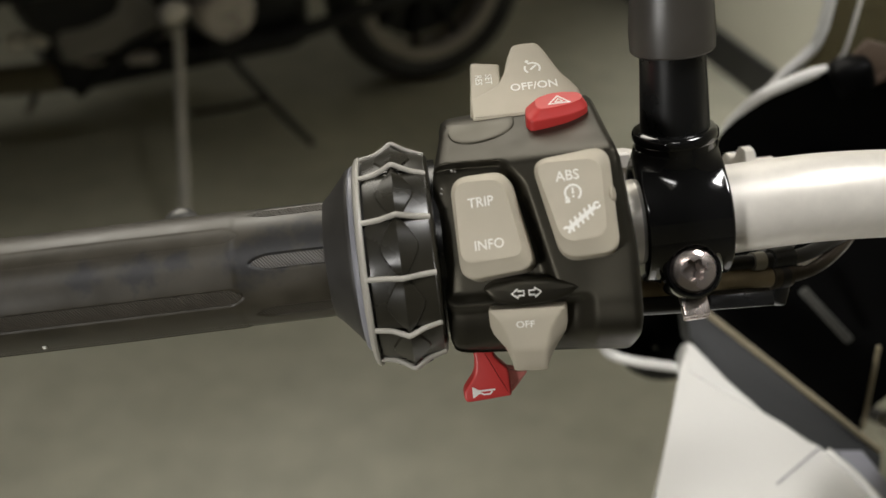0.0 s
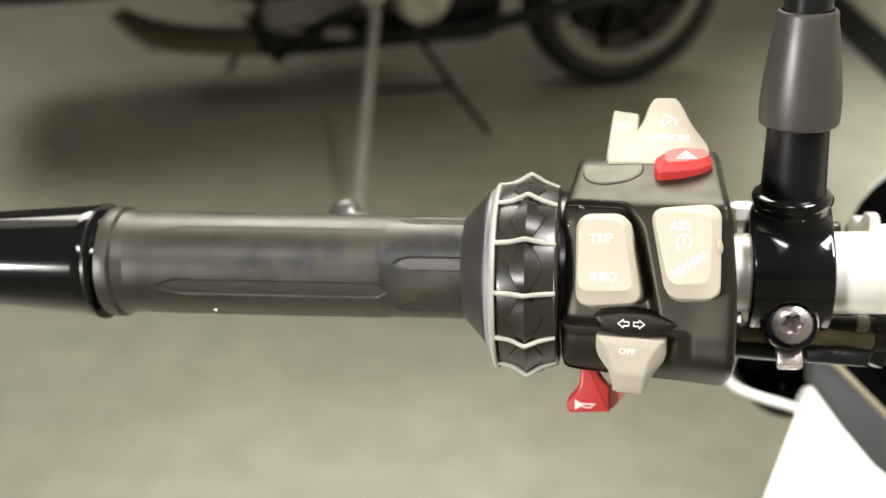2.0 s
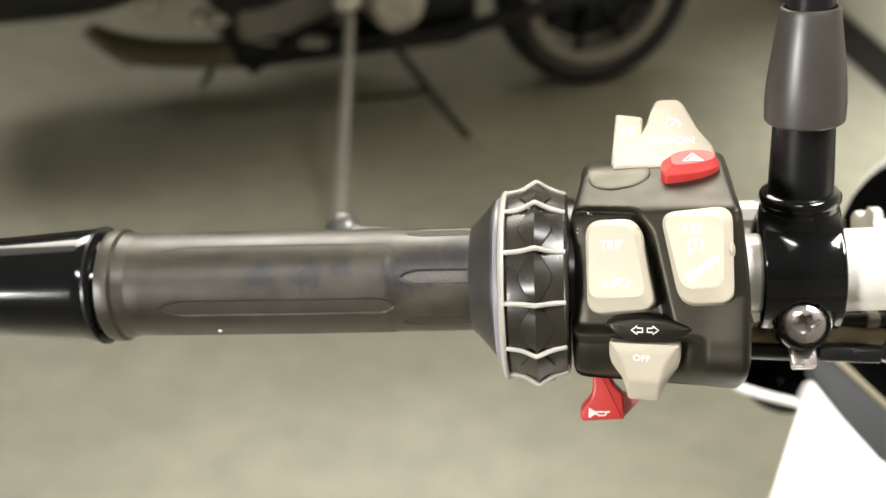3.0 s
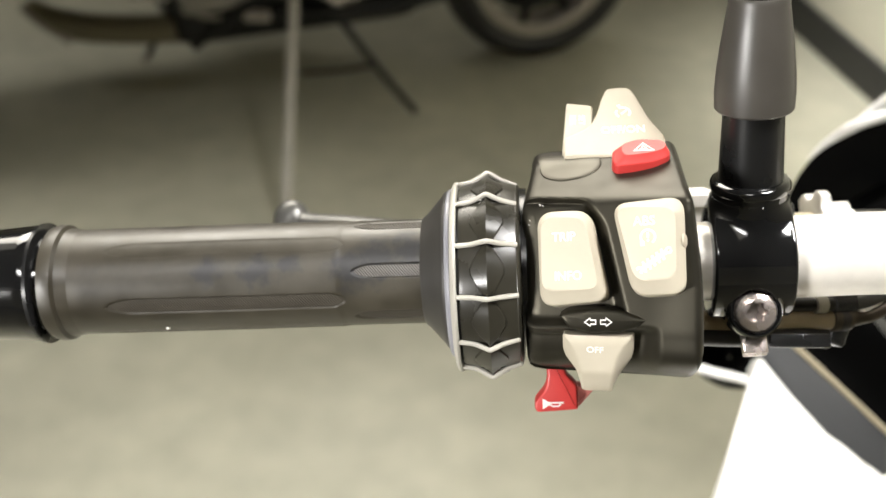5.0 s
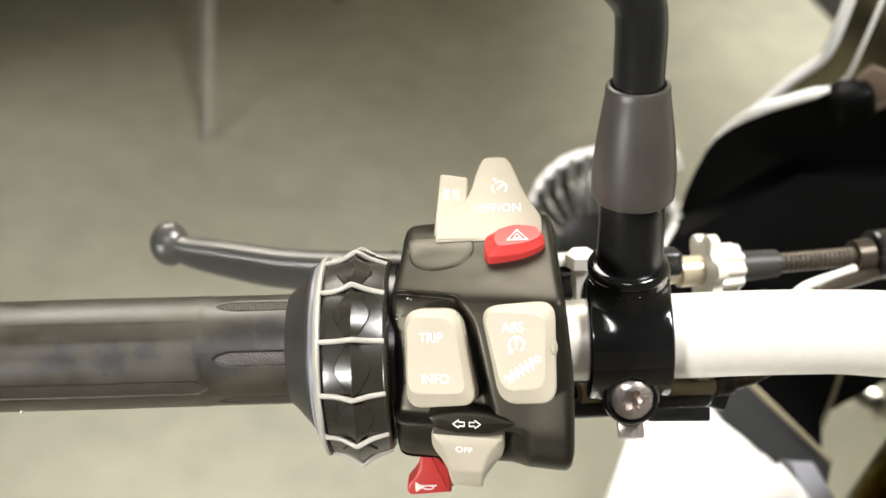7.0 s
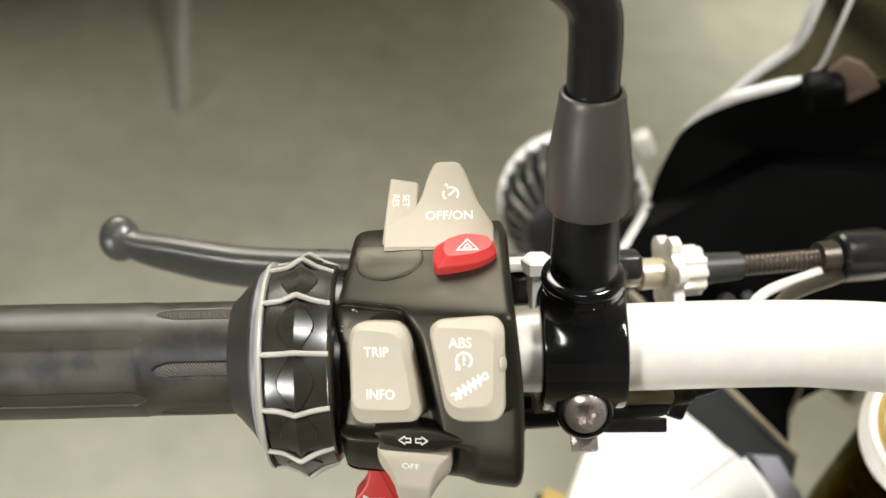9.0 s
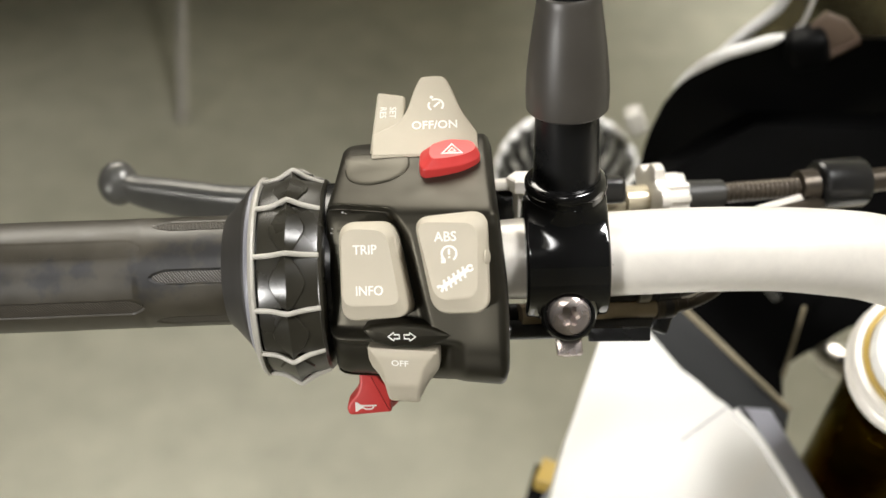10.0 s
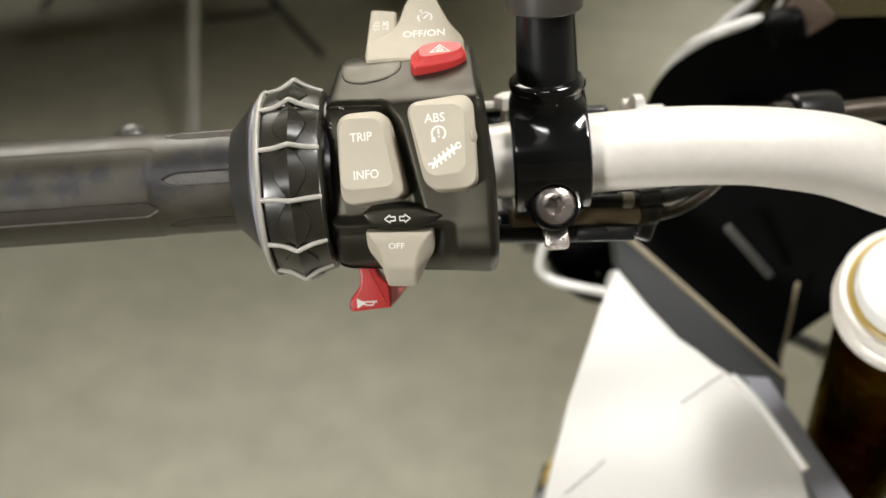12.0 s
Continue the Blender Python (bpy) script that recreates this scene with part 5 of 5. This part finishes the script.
def far_bike():
    where = pose(-0.05, 2.84, 0, 0, 0, 28)
    b = thing("parked_motorcycle", (-0.7, 0, 0), "dark cruiser motorcycle parked on its side stand", "motorcycle", where, 1.0)
    ax = axis_frame((0, 0, 0.27), (0, 1, 0))
    w = part("wheel", lathe([(-0.03, 0.02), (-0.03, 0.06), (0.03, 0.06), (0.03, 0.02)], 24, ax), BIKE_MAT, b)
    part("tyre", lathe([(-0.045, 0.20), (-0.065, 0.23), (-0.055, 0.26), (-0.02, 0.27), (0.02, 0.27), (0.055, 0.26), (0.065, 0.23), (0.045, 0.20)], 56, ax, False), TYRE_MAT, w)
    part("rim", lathe([(-0.05, 0.175), (-0.056, 0.19), (-0.054, 0.205), (-0.04, 0.208), (0.04, 0.208), (0.05, 0.19), (0.04, 0.175)], 56, ax, False), RIM_MAT, w)
    part("brake_disc", lathe([(0.02, 0.05), (0.02, 0.16), (0.026, 0.16), (0.026, 0.05)], 40, ax), BIKE_MAT, w)
    for k in range(9):
        t = 2 * math.pi * k / 9
        part("spoke", tube([ax @ Vector((0, 0.05 * math.cos(t), 0.05 * math.sin(t))), ax @ Vector((0, 0.185 * math.cos(t), 0.185 * math.sin(t)))], 0.012, 8, 2), BIKE_MAT, w)
    part("engine", box((0.86, 0.50, 0.34), pose(-0.72, 0.06, 0.60), 0.06, 3), BIKE_MAT, b)
    part("crankcase", lathe([(-0.28, 0.06), (-0.27, 0.12), (-0.22, 0.145), (0.2, 0.145), (0.25, 0.1)], 32, axis_frame((-0.62, 0.13, 0.43), (0, 1, 0))), BIKE_MAT, b)
    part("gearbox", lathe([(-0.27, 0.05), (-0.26, 0.10), (-0.21, 0.12), (0.2, 0.12), (0.24, 0.08)], 32, axis_frame((-0.90, 0.13, 0.42), (0, 1, 0))), BIKE_MAT, b)
    # Extra mass above the view, added to shade the floor at the left.
    part("shade_bag", pod([(-1.74, 0.12, 0.50, 0.62), (-1.70, 0.24, 0.42, 0.71), (-1.45, 0.28, 0.39, 0.73), (-1.18, 0.26, 0.40, 0.72), (-1.10, 0.14, 0.48, 0.66)], 28, 0.55), BIKE_MAT, b, "rounded black case, added out of view to shade the floor")
    part("frame_rail", tube([(0.0, -0.12, 0.30), (-0.25, -0.14, 0.27), (-0.55, -0.14, 0.24), (-0.95, -0.12, 0.30)], 0.02, 10), BIKE_MAT, b)
    part("belly_pan", box((0.62, 0.26, 0.30), pose(-0.66, 0.02, 0.33), 0.05, 3), BIKE_MAT, b)
    # Tank and seat stand out of view, added to cast the bike's shadow.
    part("tank", pod([(-1.34, 0.10, 0.76, 0.86), (-1.28, 0.22, 0.70, 0.93), (-1.0, 0.32, 0.69, 0.97), (-0.7, 0.31, 0.69, 0.96), (-0.45, 0.22, 0.70, 0.90), (-0.36, 0.10, 0.74, 0.84)], 32), BIKE_MAT, b, "dark rounded unseen fuel tank, added to shade the floor")
    part("seat", pod([(-0.54, 0.12, 0.66, 0.76), (-0.46, 0.18, 0.63, 0.80), (-0.15, 0.21, 0.62, 0.80), (0.15, 0.18, 0.64, 0.84), (0.24, 0.08, 0.68, 0.82)], 28), BIKE_MAT, b, "black unseen seat, added to shade the floor")
    # Mudguard above the view, added to keep light off the floor.
    guard = bmesh.new()
    rows = [[guard.verts.new((r * math.cos(radians(a)), y, 0.27 + r * math.sin(radians(a)))) for y, r in ((-0.085, 0.285), (-0.075, 0.315), (-0.03, 0.33), (0.03, 0.33), (0.075, 0.315), (0.085, 0.285), (0.06, 0.305), (-0.06, 0.305))] for a in range(40, 166, 7)]
    for p, q in zip(rows, rows[1:]):
        for k in range(8):
            guard.faces.new((p[k], q[k], q[(k + 1) % 8], p[(k + 1) % 8]))
    guard.faces.new(rows[0])
    guard.faces.new(rows[-1][::-1])
    part("shade_fender", guard, BIKE_MAT, b, "curved black mudguard, added out of view to shade the floor")
    inv = where.inverted()
    part("exhaust", tube([inv @ Vector(v) for v in ((-1.20, 2.33, 0.262), (-1.12, 2.33, 0.217), (-1.0, 2.33, 0.212), (-0.85, 2.33, 0.226))], lambda t: 0.012 + 0.022 * min(1, 3 * t), 16, 8), PIPE_MAT, b, "tan exhaust pipe")
    part("exhaust_edge", tube([inv @ Vector(v) for v in ((-1.215, 2.325, 0.255), (-1.17, 2.315, 0.222), (-1.10, 2.30, 0.188))], 0.012, 10, 6), RIM_MAT, b, "pale exhaust edge")
    for x0, x1, z0, z1 in ((-0.848, -0.719, 0.259, 0.271), (-0.692, -0.635, 0.268, 0.271)):
        part("cover_strip", tube([inv @ Vector((x0, 2.33, z0)), inv @ Vector((x1, 2.33, z1))], 0.014, 10, 2), STRIP_MAT, b, "polished cover strip")
    for x, z, r in ((-0.926, 0.31, 0.026), (-0.871, 0.319, 0.026), (-0.577, 0.378, 0.03), (-1.05, 0.335, 0.03), (-1.16, 0.36, 0.035)):
        cap = bmesh.new()
        bmesh.ops.create_uvsphere(cap, u_segments=20, v_segments=12, radius=r)
        cap.transform(Matrix.Translation(inv @ Vector((x, 2.32, z))) @ Matrix.Diagonal((1.1, 0.7, 0.9, 1)))
        part("engine_cap", cap, SILVER, b, "bright round engine cap")
    part("side_cover", lathe([(-0.03, 0.03), (-0.025, 0.055), (0.0, 0.068), (0.1, 0.07)], 28, axis_frame(inv @ Vector((-0.474, 2.36, 0.365)), (0, 1, 0))), STRIP_MAT, b, "polished round side cover")
    part("engine_cover", box((0.26, 0.05, 0.13), Matrix.Translation(inv @ Vector((-0.722, 2.355, 0.345))) @ pose(0, 0, 0, -20, -4, 0), 0.022, 4), COVER_GREY, b, "satin grey engine cover")
    part("brace", tube([inv @ Vector(v) for v in ((-0.82, 2.335, 0.18), (-0.71, 2.32, 0.278), (-0.606, 2.32, 0.336))], 0.012, 10), BIKE_MAT, b)
    part("brace", tube([inv @ Vector(v) for v in ((-0.523, 2.34, 0.339), (-0.46, 2.34, 0.25), (-0.397, 2.34, 0.165))], 0.009, 10), BIKE_MAT, b)
    part("brace", tube([inv @ Vector(v) for v in ((-0.58, 2.38, 0.11), (-0.48, 2.36, 0.135), (-0.397, 2.34, 0.165))], 0.006, 10), BIKE_MAT, b)
    bolt = bmesh.new()
    bmesh.ops.create_uvsphere(bolt, u_segments=12, v_segments=8, radius=0.011)
    bolt.transform(Matrix.Translation(inv @ Vector((-0.939, 2.33, 0.139))))
    part("peg_end", bolt, RIM_MAT, b, "pale peg end")
    part("peg", tube([inv @ Vector((-0.939, 2.335, 0.139)), inv @ Vector((-0.93, 2.5, 0.2)), inv @ Vector((-0.92, 2.6, 0.35))], 0.008, 8, 3), BIKE_MAT, b)
    part("side_stand", tube([inv @ Vector((-0.571, 2.31, 0.345)), inv @ Vector((-0.50, 1.84, 0.012))], 0.0105, 12, 4), STAND_MAT, b, "grey steel side stand")
    part("stand_foot", box((0.024, 0.03, 0.010), Matrix.Translation(inv @ Vector((-0.499, 1.838, 0.005))), 0.004, 2), STAND_MAT, b)
    part("foot_lever", tube([inv @ Vector((-0.397, 2.34, 0.165)), inv @ Vector((-0.35, 2.335, 0.11)), inv @ Vector((-0.30, 2.33, 0.055))], 0.008, 8, 4), BIKE_MAT, b)


far_bike()
